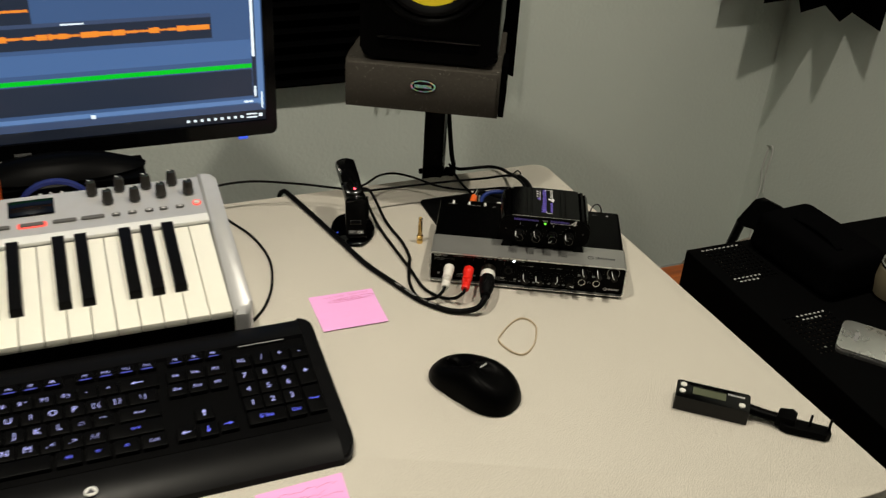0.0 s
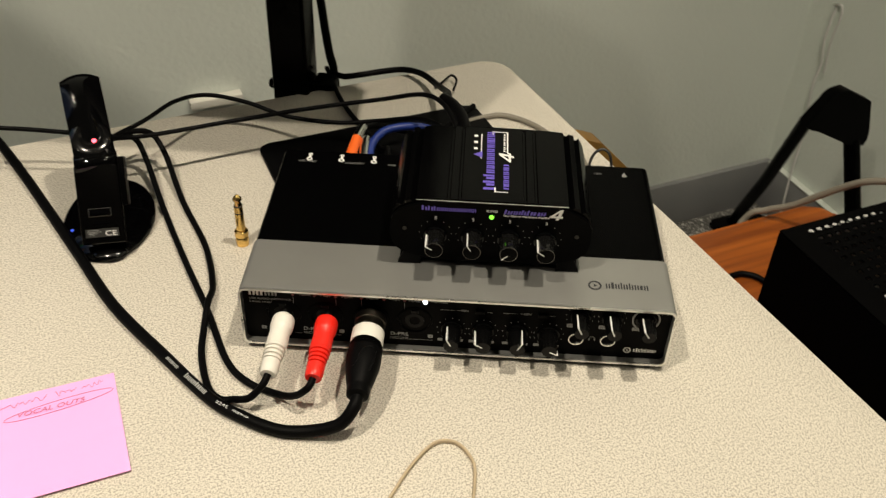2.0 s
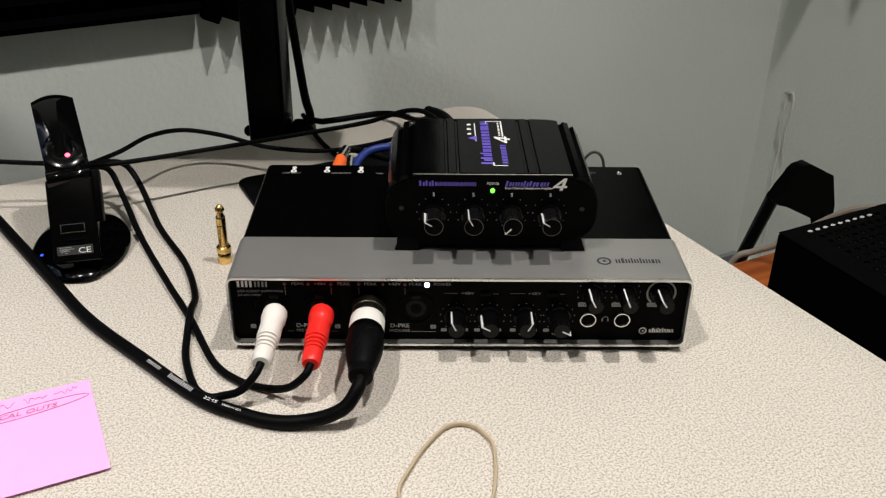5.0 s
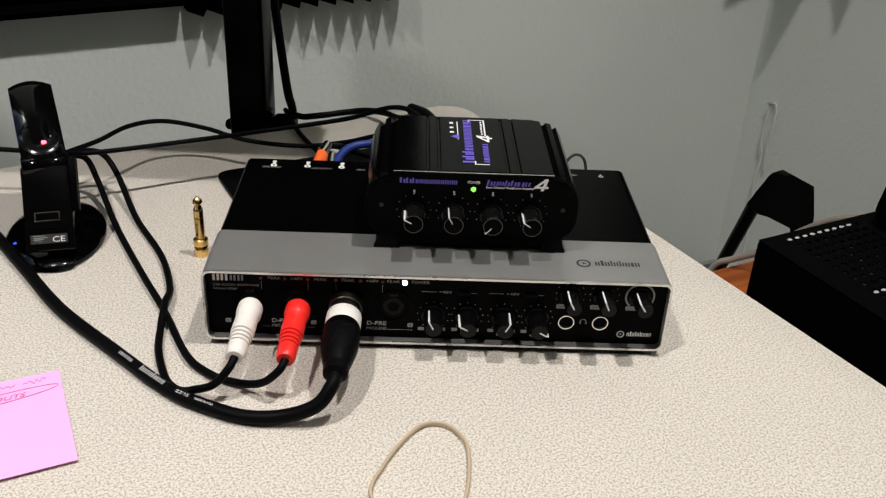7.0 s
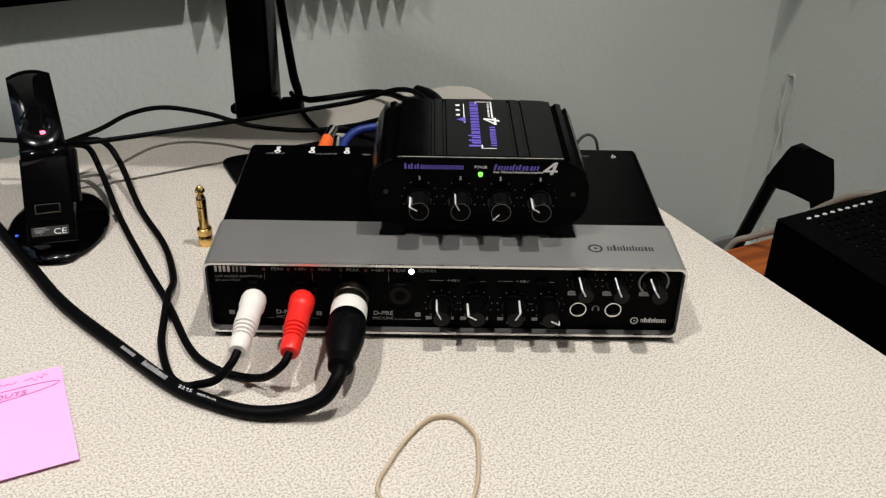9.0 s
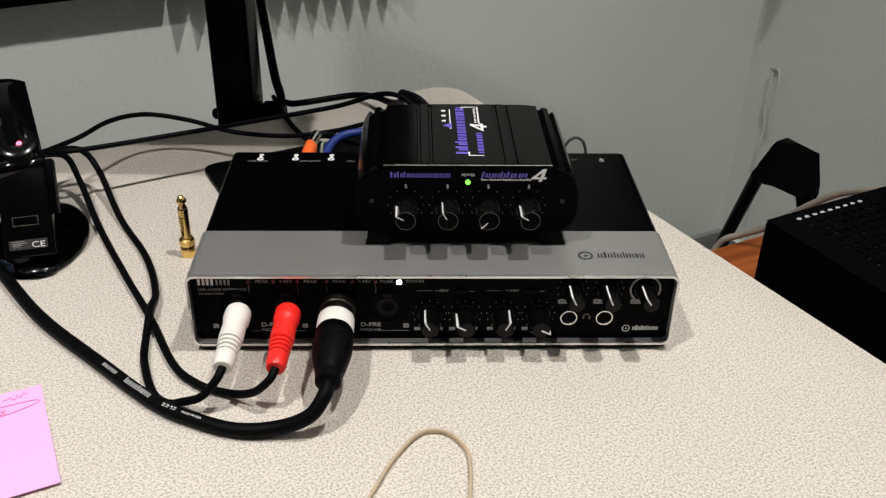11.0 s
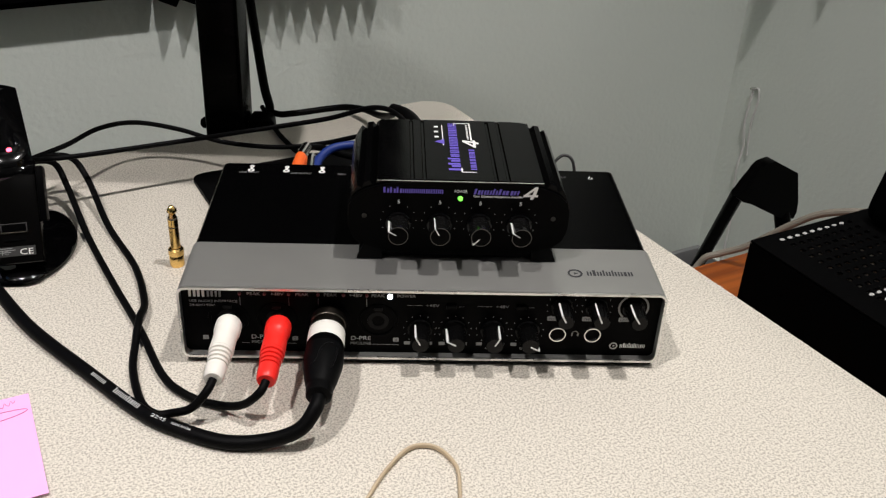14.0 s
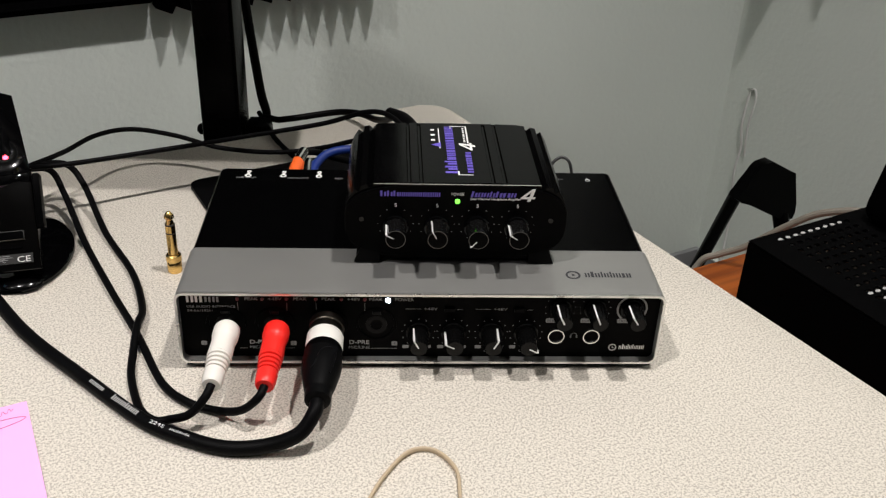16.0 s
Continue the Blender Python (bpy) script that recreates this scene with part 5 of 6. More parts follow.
# ---- computer keyboard ----
def computer_keyboard():
    kb = thing("computer_keyboard", "black computer keyboard with glowing blue-white key legends", "computer keyboard", ROOM)
    right, left = -0.1835, -0.655
    def z(v):
        return 0.8032 + 0.133 * v
    prof = [(-0.288, D), (-0.086, D), (-0.084, D + 0.010), (-0.085, z(-0.09) - 0.003), (-0.092, z(-0.092)), (-0.112, z(-0.112)), (-0.114, z(-0.112) - 0.004), (-0.240, z(-0.240) - 0.004), (-0.243, z(-0.243)), (-0.254, z(-0.254) + 0.0005), (-0.274, z(-0.274) - 0.002), (-0.287, D + 0.007)]
    part("case", side_profile(prof, left + 0.0126, right - 0.0126), M["palm"], kb, "black plastic case")
    def palm(v):
        return z(v) + 0.0008 - 0.0030 * max(0.0, (-0.250 - v) / 0.024) ** 2
    for sx, a, b in ((1, right - 0.0125, right + 0.003), (-1, left + 0.0125, left - 0.003)):
        w = abs(b - a)
        o = [(a, -0.2870)] + [(b - sx * w + sx * w * math.cos(radians(t)), -0.2590 + 0.0280 * math.sin(radians(t))) for t in range(-90, 1, 10)] + [(b - sx * w + sx * w * math.cos(radians(t)), -0.1000 + 0.0155 * math.sin(radians(t))) for t in range(0, 91, 10)]
        bm = prism(o if sx > 0 else o[::-1], 0.0, 1.0, 0.0)
        bmesh.ops.remove_doubles(bm, verts=bm.verts, dist=1e-6)
        for q in bm.verts:
            q.co.z = D + 0.001 if q.co.z < 0.5 else palm(q.co.y)
        bmesh.ops.bevel(bm, geom=[e for e in bm.edges if min(e.verts[0].co.z, e.verts[1].co.z) > D + 0.004 and max(abs(e.verts[0].co.x - a), abs(e.verts[1].co.x - a)) > 1e-5], offset=0.003, segments=3, affect="EDGES", clamp_overlap=True)
        part("end_cap", bm, M["palm"], kb, "rounded black end cap")
    part("key_bed", moved(box(left + 0.013, right - 0.0130, -0.2395, -0.1145, -0.0038, -0.003), Matrix(((1, 0, 0, 0), (0, 1, 0, 0), (0, 0.133, 1, 0.8032), (0, 0, 0, 1)))), M["keycap"], kb)
    tilt = Matrix(((1, 0, 0, 0), (0, 1, 0, 0), (0, 0.133, 1, 0.8032), (0, 0, 0, 1)))
    ink = material("blue_lit_legend", (0.35, 0.36, 0.75), 0.4, glow=(0.40, 0.42, 1.0), power=0.75)
    deep = material("deep_blue_lit_legend", (0.10, 0.12, 0.8), 0.4, glow=(0.10, 0.12, 1.0), power=0.7)
    dim = material("dim_blue_lit_bar", (0.04, 0.05, 0.3), 0.4, glow=(0.10, 0.12, 1.0), power=0.28)
    caps = {}
    def cap(u, v, w, d, text="", mat=ink, size=0.0085, dy=0.0):
        key = (round(w, 4), round(d, 4))
        if key not in caps:
            b = prism(rounded(-w / 2, w / 2, -d / 2, d / 2, 0.0016, 3), -0.0028, 0.0022, 0.0012, 2)
            caps[key] = mesh_of("key", moved(b, Matrix(((1, 0, 0, 0), (0, 1, 0, 0), (0, 0.133, 1, 0), (0, 0, 0, 1)))), M["keycap"])
        o = new("key", caps[key])
        o.parent, o.matrix_local = kb, Matrix.Translation((u, v, z(v)))
        if text:
            words(text, size, mat, o, Matrix.Translation((0, -size * 0.34 + dy, 0.00225)) @ pose(0, 0, 0, math.degrees(math.atan(0.133)), 0, 0), "legend", align="CENTER")
        return o
    p = 0.0205
    rows = (-0.145, -0.1625, -0.1840, -0.2045, -0.2250)
    # number block
    pads = [("NL", -0.139, -0.2690), ("/", -0.139, -0.2475), ("*", -0.139, -0.2270), ("-", -0.139, -0.2060), ("7", -0.161, -0.2700), ("8", -0.161, -0.2485), ("9", -0.161, -0.2275), ("4", -0.181, -0.2695), ("5", -0.181, -0.2485), ("6", -0.181, -0.2275),
            ("1", -0.2005, -0.2690), ("2", -0.2005, -0.2485), ("3", -0.2005, -0.2280)]
    for s, v, u in pads:
        cap(u, v, 0.0188, 0.0178, s, size=0.0100 if len(s) == 1 else 0.0070)
    cap(-0.2065, -0.170, 0.0185, 0.0370, "+", size=0.0110)
    cap(-0.2065, -0.2100, 0.0185, 0.0370, "Enter", deep, 0.0048)
    cap(-0.2590, -0.2205, 0.0385, 0.0175, "0 Ins", deep, 0.0075)
    cap(-0.2280, -0.2205, 0.0185, 0.0175, "Del", deep, 0.0065)
    # editing block and arrows
    for s, v, u in (("PS", -0.120, -0.336), ("SL", -0.120, -0.316), ("PB", -0.120, -0.296)):
        cap(u, v, 0.0180, 0.0110, s, size=0.0048)
        part("lit_bar", moved(box(u - 0.005, u + 0.005, v - 0.0052, v - 0.0040, 0.0023, 0.0026), tilt), dim, kb)
    for s, v, u in (("Ins", -0.1430, -0.3385), ("Hm", -0.1430, -0.3185), ("PU", -0.1430, -0.2975), ("Del", -0.1625, -0.3400), ("End", -0.1625, -0.3190), ("PD", -0.1625, -0.2980)):
        cap(u, v, 0.0186, 0.0172, s, size=0.0058)
    def arrow(u, v, a, mat):
        o = cap(u, v, 0.0186, 0.0172)
        s = prism([(-0.004, -0.0006), (0.001, -0.0006), (0.001, -0.0025), (0.0046, 0), (0.001, 0.0025), (0.001, 0.0006), (-0.004, 0.0006)], 0, 0.0001)
        part("arrow_legend", moved(s, pose(0, 0, 0, 0, 0, a)), mat, o, at=Matrix.Translation((0, 0, 0.00225)) @ pose(0, 0, 0, math.degrees(math.atan(0.133)), 0, 0))
    for u, v, a, mat in ((-0.319, -0.2010, 90, ink), (-0.3400, -0.2220, 180, ink), (-0.3185, -0.2230, 270, deep), (-0.2980, -0.2210, 0, deep)):
        arrow(u, v, a, mat)
    # main block, from its right end to the left
    f = [("F12", -0.3655), ("F11", -0.3865), ("F10", -0.4070), ("F9", -0.4275), ("F8", -0.459), ("F7", -0.480), ("F6", -0.5005), ("F5", -0.521), ("F4", -0.5525), ("F3", -0.573), ("F2", -0.5935), ("F1", -0.614), ("Esc", -0.640)]
    for s, u in f:
        cap(u, -0.1205, 0.0182, 0.0115, s, size=0.0052)
        part("lit_bar", moved(box(u - 0.0055, u + 0.0055, -0.1262, -0.1246, 0.0023, 0.0026), tilt), dim, kb)
    cap(-0.3760, -0.1430, 0.0390, 0.0175)
    part("arrow_legend", moved(prism([(-0.380, -0.1434), (-0.372, -0.1434), (-0.372, -0.1424), (-0.380, -0.1424), (-0.380, -0.1410), (-0.384, -0.1429), (-0.380, -0.1448)], 0.0023, 0.0025), tilt), ink, kb)
    for k, s in enumerate(("=", "-", "0 )", "9 (", "8 *", "7 &", "6 ^", "5 %", "4 $", "3 #", "2 @", "1 !")):
        cap(-0.4065 - p * k, -0.1430, 0.0190, 0.0175, s, size=0.0070)
    for k, s in enumerate(("\\ |", "] }", "[ {", "P", "O", "I", "U", "Y", "T", "R", "E", "W", "Q")):
        cap(-0.3790 - p * k if k else -0.3745, -0.1635, 0.0190 if k else 0.0280, 0.0175, s, size=0.0105 if len(s) == 1 else 0.0080)
    cap(-0.3800, -0.1835, 0.0400, 0.0175, "Enter", ink, 0.0046)
    for k, s in enumerate(("' \"", "; :", "L", "K", "J", "H", "G", "F", "D", "S", "A")):
        cap(-0.4150 - p * k, -0.1835, 0.0190, 0.0175, s, size=0.0105 if len(s) == 1 else 0.0075)
    cap(-0.3860, -0.2035, 0.0520, 0.0175, "Shift", deep, 0.0046)
    for k, s in enumerate(("/ ?", ". >", ", <", "M", "N", "B", "V", "C", "X", "Z")):
        cap(-0.4245 - p * k, -0.2040, 0.0190, 0.0175, s, size=0.0105 if len(s) == 1 else 0.0080)
    for s, u, mat in (("Ctrl", -0.3710, ink), ("=", -0.3970, deep), ("=", -0.4235, deep), ("Alt", -0.4500, deep)):
        cap(u, -0.2230, 0.0240, 0.0175, s, mat, 0.0056 if len(s) > 1 else 0.0085)
    cap(-0.5250, -0.2230, 0.1180, 0.0175)
    # badge on the palm edge
    b = part("round_badge", moved(lathe([(0, 0), (0.0062, 0), (0.0060, 0.0008), (0, 0.0010)], 28), pose(-0.434, -0.267, z(-0.267) + 0.0002)), M["white_ink"], kb, "round pale badge")
    part("badge_triangle", moved(prism([(-0.0036, -0.0026), (0.0036, -0.0026), (0, 0.0038)], 0.0010, 0.0013), pose(-0.434, -0.267, z(-0.267) + 0.0002)), M["dark_ink"], b)
    part("indicator_strip", moved(box(-0.268, -0.218, -0.1165, -0.1150, 0.0002, 0.0006), tilt), M["grey_ink"], kb)


computer_keyboard()


# ---- monitor ----
M["bezel"] = material("black_bezel_plastic", (0.0015, 0.0015, 0.0018), 0.14, vary=0.1, scale=50, spec=0.12)


def monitor():
    mo = thing("computer_monitor", "black wide computer monitor showing an audio editing program", "monitor", ROOM)
    r, w, z0, h, v = -0.1320, 0.510, 0.8530, 0.316, 0.2810
    l, z1 = r - w, z0 + h
    part("rear_shell", box(l + 0.02, r - 0.02, v + 0.018, v + 0.050, z0 + 0.02, z1 - 0.02, 0.012, 3), M["black"], mo)
    bez = hollow([(x, z) for x, z in rounded(l, r, z0, z1, 0.010, 5)], [(x, z) for x, z in rounded(l + 0.0150, r - 0.0150, z0 + 0.0210, z1 - 0.0150, 0.001, 5)], v, v + 0.022)
    part("bezel", bez, M["bezel"], mo, "glossy black bezel")
    def glow(name, c, p=1.85):
        return material(name, tuple(0.3 * x for x in c), 0.35, vary=0.0, glow=c, power=p)
    sc = part("screen", box(l + 0.0145, r - 0.0145, v + 0.006, v + 0.012, z0 + 0.0205, z1 - 0.0145), glow("screen_slate", (0.036, 0.073, 0.175)), mo, "lit slate-blue screen")
    y = v + 0.0059
    def pane(name, u0, u1, a, b, mat, d=0.0):
        part(name, box(u0, u1, y - 0.0003 - d, y, a, b), mat, sc)
    dark, band, mid, light, orange, green, white, bar = glow("screen_dark", (0.012, 0.018, 0.035)), glow("screen_band", (0.050, 0.105, 0.25)), glow("screen_mid", (0.034, 0.052, 0.11)), glow("screen_light", (0.085, 0.16, 0.34)), glow("screen_orange", (1.0, 0.30, 0.035), 1.2), glow("screen_green", (0.0, 0.60, 0.02), 1.2), glow("screen_white", (0.75, 0.85, 0.95)), glow("screen_bar", (0.008, 0.010, 0.016))
    left = l + 0.0146
    # editing tracks
    pane("track_clip", left, -0.432, 1.030, 1.068, dark)
    pane("track_clip", left, -0.2135, 0.998, 1.0265, dark)
    pane("track_clip", left, -0.2135, 1.0265, 1.0315, mid, 0.0001)
    for a, b in ((left, -0.434),):
        pane("waveform", a, b, 1.0470, 1.0500, orange, 0.0002)
    rr = random.Random(5)
    u = -0.2160
    while u > left + 0.01:
        wv = 0.004 + rr.random() * 0.012
        hh = 0.0010 + rr.random() * 0.0030
        pane("waveform", u - wv, u, 1.0135 - hh, 1.0135 + hh, orange, 0.0002)
        u -= wv + (0.0012 if rr.random() < 0.3 else -0.0003)
    pane("waveform", left, -0.2160, 1.0128, 1.0142, orange, 0.0001)
    pane("clip_title", -0.400, -0.372, 1.0275, 1.0292, white, 0.0003)
    pane("lane", left, -0.1630, 0.9650, 0.9920, band)
    pane("green_line", left, -0.1630, 0.9520, 0.9580, green, 0.0002)
    pane("lane", left, -0.1630, 0.9110, 0.9500, dark)
    pane("ruler_strip", left, -0.150, 0.9000, 0.9060, light)
    pane("ruler_handle", -0.379, -0.3735, 0.8985, 0.9035, white, 0.0002)
    pane("status_strip", left, -0.150, 0.8895, 0.8985, mid)
    pane("scroll_track", -0.1622, -0.1570, 0.9080, 1.154, dark, 0.0001)
    pane("scroll_bar", -0.1620, -0.1585, 0.9680, 1.154, white, 0.0003)
    pane("side_strip", -0.1560, -0.1480, 0.8960, 1.154, light)
    pane("scroll_buttons", -0.1612, -0.1585, 0.9100, 0.9250, white, 0.0004)
    pane("scroll_buttons", -0.1520, -0.1500, 0.8920, 0.9160, white, 0.0004)
    pane("zoom_buttons", -0.1760, -0.1700, 0.9015, 0.9040, white, 0.0004)
    pane("zoom_buttons", -0.1690, -0.1640, 0.9015, 0.9040, white, 0.0004)
    pane("task_bar", left, -0.1470, 0.8742, 0.8888, bar)
    for k in range(9):
        uu = -0.254 + 0.0092 * k
        pane("tray_icon", uu - 0.0018, uu + 0.0018, 0.8790, 0.8826, white, 0.0002)
    pane("clock_bars", -0.1735, -0.1590, 0.8828, 0.8846, white, 0.0002)
    pane("clock_bars", -0.1735, -0.1590, 0.8780, 0.8798, white, 0.0002)
    pane("tray_icon", -0.1565, -0.1515, 0.8790, 0.8840, white, 0.0002)
    pieces("letter_block", bars((0.004, 0.004, 0.004, 0.004), 0.004, 0.0012, 0.0003), M["grey_ink"], mo, "grey block mark", Matrix.Translation((-0.480, v - 0.0001, 0.8575)) @ FRONT)
    part("power_lamp", box(-0.188, -0.174, v - 0.0005, v + 0.010, z0 - 0.0045, z0 + 0.0002, 0.0015), M["led_blue"], mo, "blue lit power lamp")
    part("stand_plate", box(-0.470, -0.395, 0.236, v + 0.064, D + 0.0955, z0 - 0.0004, 0.001), M["black"], mo)
    part("stand_neck", box(-0.470, -0.395, v + 0.0505, v + 0.064, z0, z0 + 0.10, 0.004), M["black"], mo)
    part("stand_foot", lathe([(0, 0), (0.112, 0), (0.113, 0.004), (0.100, 0.010), (0.070, 0.022), (0.040, 0.028), (0, 0.030)], 48, at=pose(-0.432, 0.2440, D + 0.0955) @ Matrix.Diagonal((1, 0.32, 0.9, 1))), M["black"], mo, "domed glossy foot")


monitor()


solid("monitor_riser", box(-0.560, -0.322, 0.2080, 0.276, D, D + 0.0950, 0.003), M["black"], "low black riser under the monitor behind the keyboard", "monitor riser", ROOM)


M["navy"] = material("navy_plastic", (0.010, 0.018, 0.13), 0.5, vary=0.1)


def blue_hub():
    h = thing("blue_ring_gadget", "round black gadget with a blue rim and white dots", "gadget", ROOM @ pose(-0.437, 0.1930, D))
    up = Matrix.Translation((0, 0, 0.064)) @ FRONT
    part("body", moved(lathe([(0, -0.006), (0.044, -0.006), (0.046, 0), (0.044, 0.005), (0, 0.006)], 48), up), M["black_gloss"], h)
    part("blue_rim", moved(lathe([(0.0462, -0.004), (0.0490, -0.003), (0.0496, 0.0), (0.0480, 0.004), (0.0445, 0.0052)], 48), up), M["navy"], h, "bright blue rim")
    part("foot", box(-0.022, 0.022, -0.009, 0.011, 0, 0.0185, 0.003), M["black"], h)
    for k in range(3):
        part("white_dot", moved(lathe([(0, 0.0062), (0.0022, 0.0062), (0.0020, 0.0068), (0, 0.0070)], 10), up), M["white_ink"], h, at=pose(-0.016 + 0.0125 * k, 0, 0.0325))


blue_hub()
tub = thing("orange_container", "bright orange plastic container behind the piano keyboard", "container", ROOM @ pose(-0.5100, 0.1935, D))
part("body", lathe([(0, 0), (0.0115, 0), (0.0125, 0.003), (0.0125, 0.095), (0.0115, 0.098), (0, 0.099)], 32), M["orange_plastic"], tub)
part("lid", lathe([(0, 0.0992), (0.0125, 0.0992), (0.0132, 0.101), (0.0132, 0.128), (0.012, 0.131), (0, 0.132)], 32), M["orange_plastic"], tub)


# ---- loudspeaker on its stand ----
STAND = pose(-0.143, 0.185, 0.0, 0, 0, -5.4)
SPK = pose(-0.143, 0.185, 0.0, 0, 0, -1.2)
WID = 0.212


def speaker_stand():
    st = thing("speaker_stand", "black steel speaker stand behind the desk with cable clips", "speaker stand", STAND)
    cx, cy = 0.1065, 0.142
    part("pole", prism(rounded(cx - 0.0155, cx + 0.0155, cy - 0.0160, cy + 0.0160, 0.003), FLOOR + 0.014, 0.898), M["black_satin"], st, "square black steel pole")
    part("top_plate", box(cx - 0.085, cx + 0.080, 0.060, 0.225, 0.898, 0.9045, 0.001), M["black_satin"], st)
    part("base_plate", prism(rounded(cx - 0.13, cx + 0.13, cy - 0.05, cy + 0.20, 0.02), FLOOR + 0.001, FLOOR + 0.014, 0.002), M["black_satin"], st)
    part("cable_clip", box(cx + 0.0158, cx + 0.034, cy - 0.006, cy + 0.016, 0.738, 0.756, 0.003), M["black"], st)
    part("clip_knob", moved(lathe([(0, 0), (0.0042, 0), (0.0046, 0.002), (0.0046, 0.007), (0.003, 0.009), (0, 0.009)], 16), Matrix.Translation((cx - 0.0154, cy + 0.004, 0.747)) @ pose(0, 0, 0, 0, -90, 0)), M["black"], st)


speaker_stand()
cable("speaker_cable", "flat black speaker cable hanging behind the stand pole", [(-0.014, 0.372, 0.97), (-0.013, 0.358, 0.90), (-0.007, 0.352, 0.84), (0.002, 0.340, 0.775), (0.007, 0.336, 0.752), (0.006, 0.346, 0.70), (0.004, 0.356, 0.60)], 0.0037, M["black_matte"])


def isolation_pad():
    pad = thing("isolation_pad", "charcoal foam isolation wedge under the loudspeaker", "foam pad", SPK)
    # long wedge of foam with a slightly bowed front
    bm = side_profile([(0.000, 0.914), (0.004, 0.9058), (0.205, 0.9058), (0.205, 0.964), (0.030, 0.976), (0.006, 0.974), (0.000, 0.965)], 0.0, WID)
    geom = [e for e in bm.edges if e.verts[0].co.y < 0.01 and e.verts[1].co.y < 0.01]
    bmesh.ops.bevel(bm, geom=geom, offset=0.004, segments=2, affect="EDGES")
    part("foam_block", bm, M["pad_foam"], pad, "charcoal speckled foam")
    part("side_foam", side_profile([(0.012, 0.9066), (0.100, 0.9066), (0.100, 0.968), (0.030, 0.974)], WID + 0.0004, WID + 0.0085), M["foam"], pad, "black foam end block")
    ov = part("oval_badge", moved(lathe([(0, 0), (0.0185, 0), (0.0178, 0.0012), (0, 0.0016)], 40), Matrix.Translation((0.1085, -0.0002, 0.947)) @ FRONT @ Matrix.Diagonal((1, 0.50, 1, 1))), M["black_gloss"], pad, "shiny oval maker badge")
    part("badge_rim", moved(lathe([(0.0150, 0.0012), (0.0172, 0.0013), (0.0168, 0.0018), (0.0154, 0.0017)], 40), Matrix.Translation((0.1085, -0.0004, 0.947)) @ FRONT @ Matrix.Diagonal((1, 0.48, 1, 1))), M["iridescent"], ov, "iridescent foil rim")
    pieces("letter_block", moved(bars((0.0036, 0.0028, 0.0026, 0.0028, 0.0014, 0.0028, 0.0030), 0.0048, 0.0006, 0.0003), Matrix.Translation((0.0970, -0.0024, 0.9446)) @ FRONT), M["iridescent"], ov, "iridescent letter blocks")


isolation_pad()


def loudspeaker():
    sp = thing("loudspeaker", "black studio loudspeaker with a yellow woofer cone", "loudspeaker", SPK @ pose(0.0180, 0.010, 0.978))
    w, h, d = 0.1880, 0.285, 0.215
    part("cabinet", box(0, w, 0.012, d, 0, h, 0.006, 3), M["black_satin"], sp, "black vinyl cabinet")
    part("baffle", moved(prism(rounded(0.001, w - 0.001, 0.001, h - 0.001, 0.014), 0, 0.016, 0.006, 3), Matrix(((1, 0, 0, 0), (0, 0, -1, 0.014), (0, 1, 0, 0), (0, 0, 0, 1)))), M["black"], sp, "moulded front baffle")
    c = Matrix.Translation((w * 0.5, -0.0022, 0.133)) @ FRONT
    part("woofer_ring", moved(lathe([(0.081, 0), (0.080, 0.004), (0.076, 0.006), (0.072, 0.004), (0.070, 0.0005)], 56), c), M["black"], sp)
    part("rubber_surround", moved(lathe([(0.0705, 0.0008), (0.067, 0.0055), (0.063, 0.0065), (0.058, 0.0040), (0.054, 0.0)], 56), c), M["black_matte"], sp, "black rubber surround")
    part("woofer_cone", moved(lathe([(0.0545, 0.0002), (0.042, -0.0030), (0.028, -0.009), (0.025, -0.009), (0.022, -0.004), (0.012, 0.0005), (0, 0.0015)], 56), c @ pose(0, 0, 0.0016)), M["cone"], sp, "bright yellow woofer cone")
    t = Matrix.Translation((w * 0.5, -0.0022, 0.240)) @ FRONT
    part("tweeter_guide", moved(lathe([(0.040, 0), (0.038, 0.003), (0.028, 0.0005), (0.016, -0.0005)], 40), t @ pose(0, 0, 0.0006)), M["black_gloss"], sp)
    part("tweeter_dome", moved(lathe([(0.0155, 0.0002), (0.011, 0.005), (0, 0.0075)], 28), t), M["cone"], sp, "yellow tweeter dome")
    part("bass_port", moved(prism(rounded(-0.068, 0.068, -0.0085, 0.0085, 0.008), 0, 0.0006), Matrix.Translation((w * 0.5, -0.0022, 0.024)) @ FRONT), M["foam"], sp, "slot-shaped bass port")
    part("port_lip", moved(prism(rounded(-0.070, 0.070, 0.0085, 0.0115, 0.0014), 0, 0.003, 0.001), Matrix.Translation((w * 0.5, -0.0022, 0.022)) @ FRONT), M["black_gloss"], sp)


loudspeaker()


# ---- acoustic foam on the walls ----
def foam_tile(u0, u1, z0, z1, n, base, tip, along, label):
    """A foam tile against the back wall with wedge ridges that run up (z) or across (u)."""
    ft = thing("acoustic_foam_tile", label, "acoustic foam", ROOM, "foam tiles on the back wall")
    v = WV - 0.001
    part("backing", box(u0, u1, v - base, v, z0, z1), M["foam"], ft)
    if along == "z":
        s = (u1 - u0) / n
        me = mesh_of("ridge", prism([(0, 0), (s / 2, -(tip - base)), (s, 0)], z0, z1), M["foam"], False)
        places = [(u0 + s * k, v - base - 0.0001, 0) for k in range(n)]
    else:
        s = (z1 - z0) / n
        me = mesh_of("ridge", side_profile([(0, 0), (-(tip - base), s / 2), (0, s)], u0, u1), M["foam"], False)
        places = [(0, v - base - 0.0001, z0 + s * k) for k in range(n)]
    for p in places:
        o = new("ridge", me)
        o.parent, o.matrix_local = ft, Matrix.Translation(p)


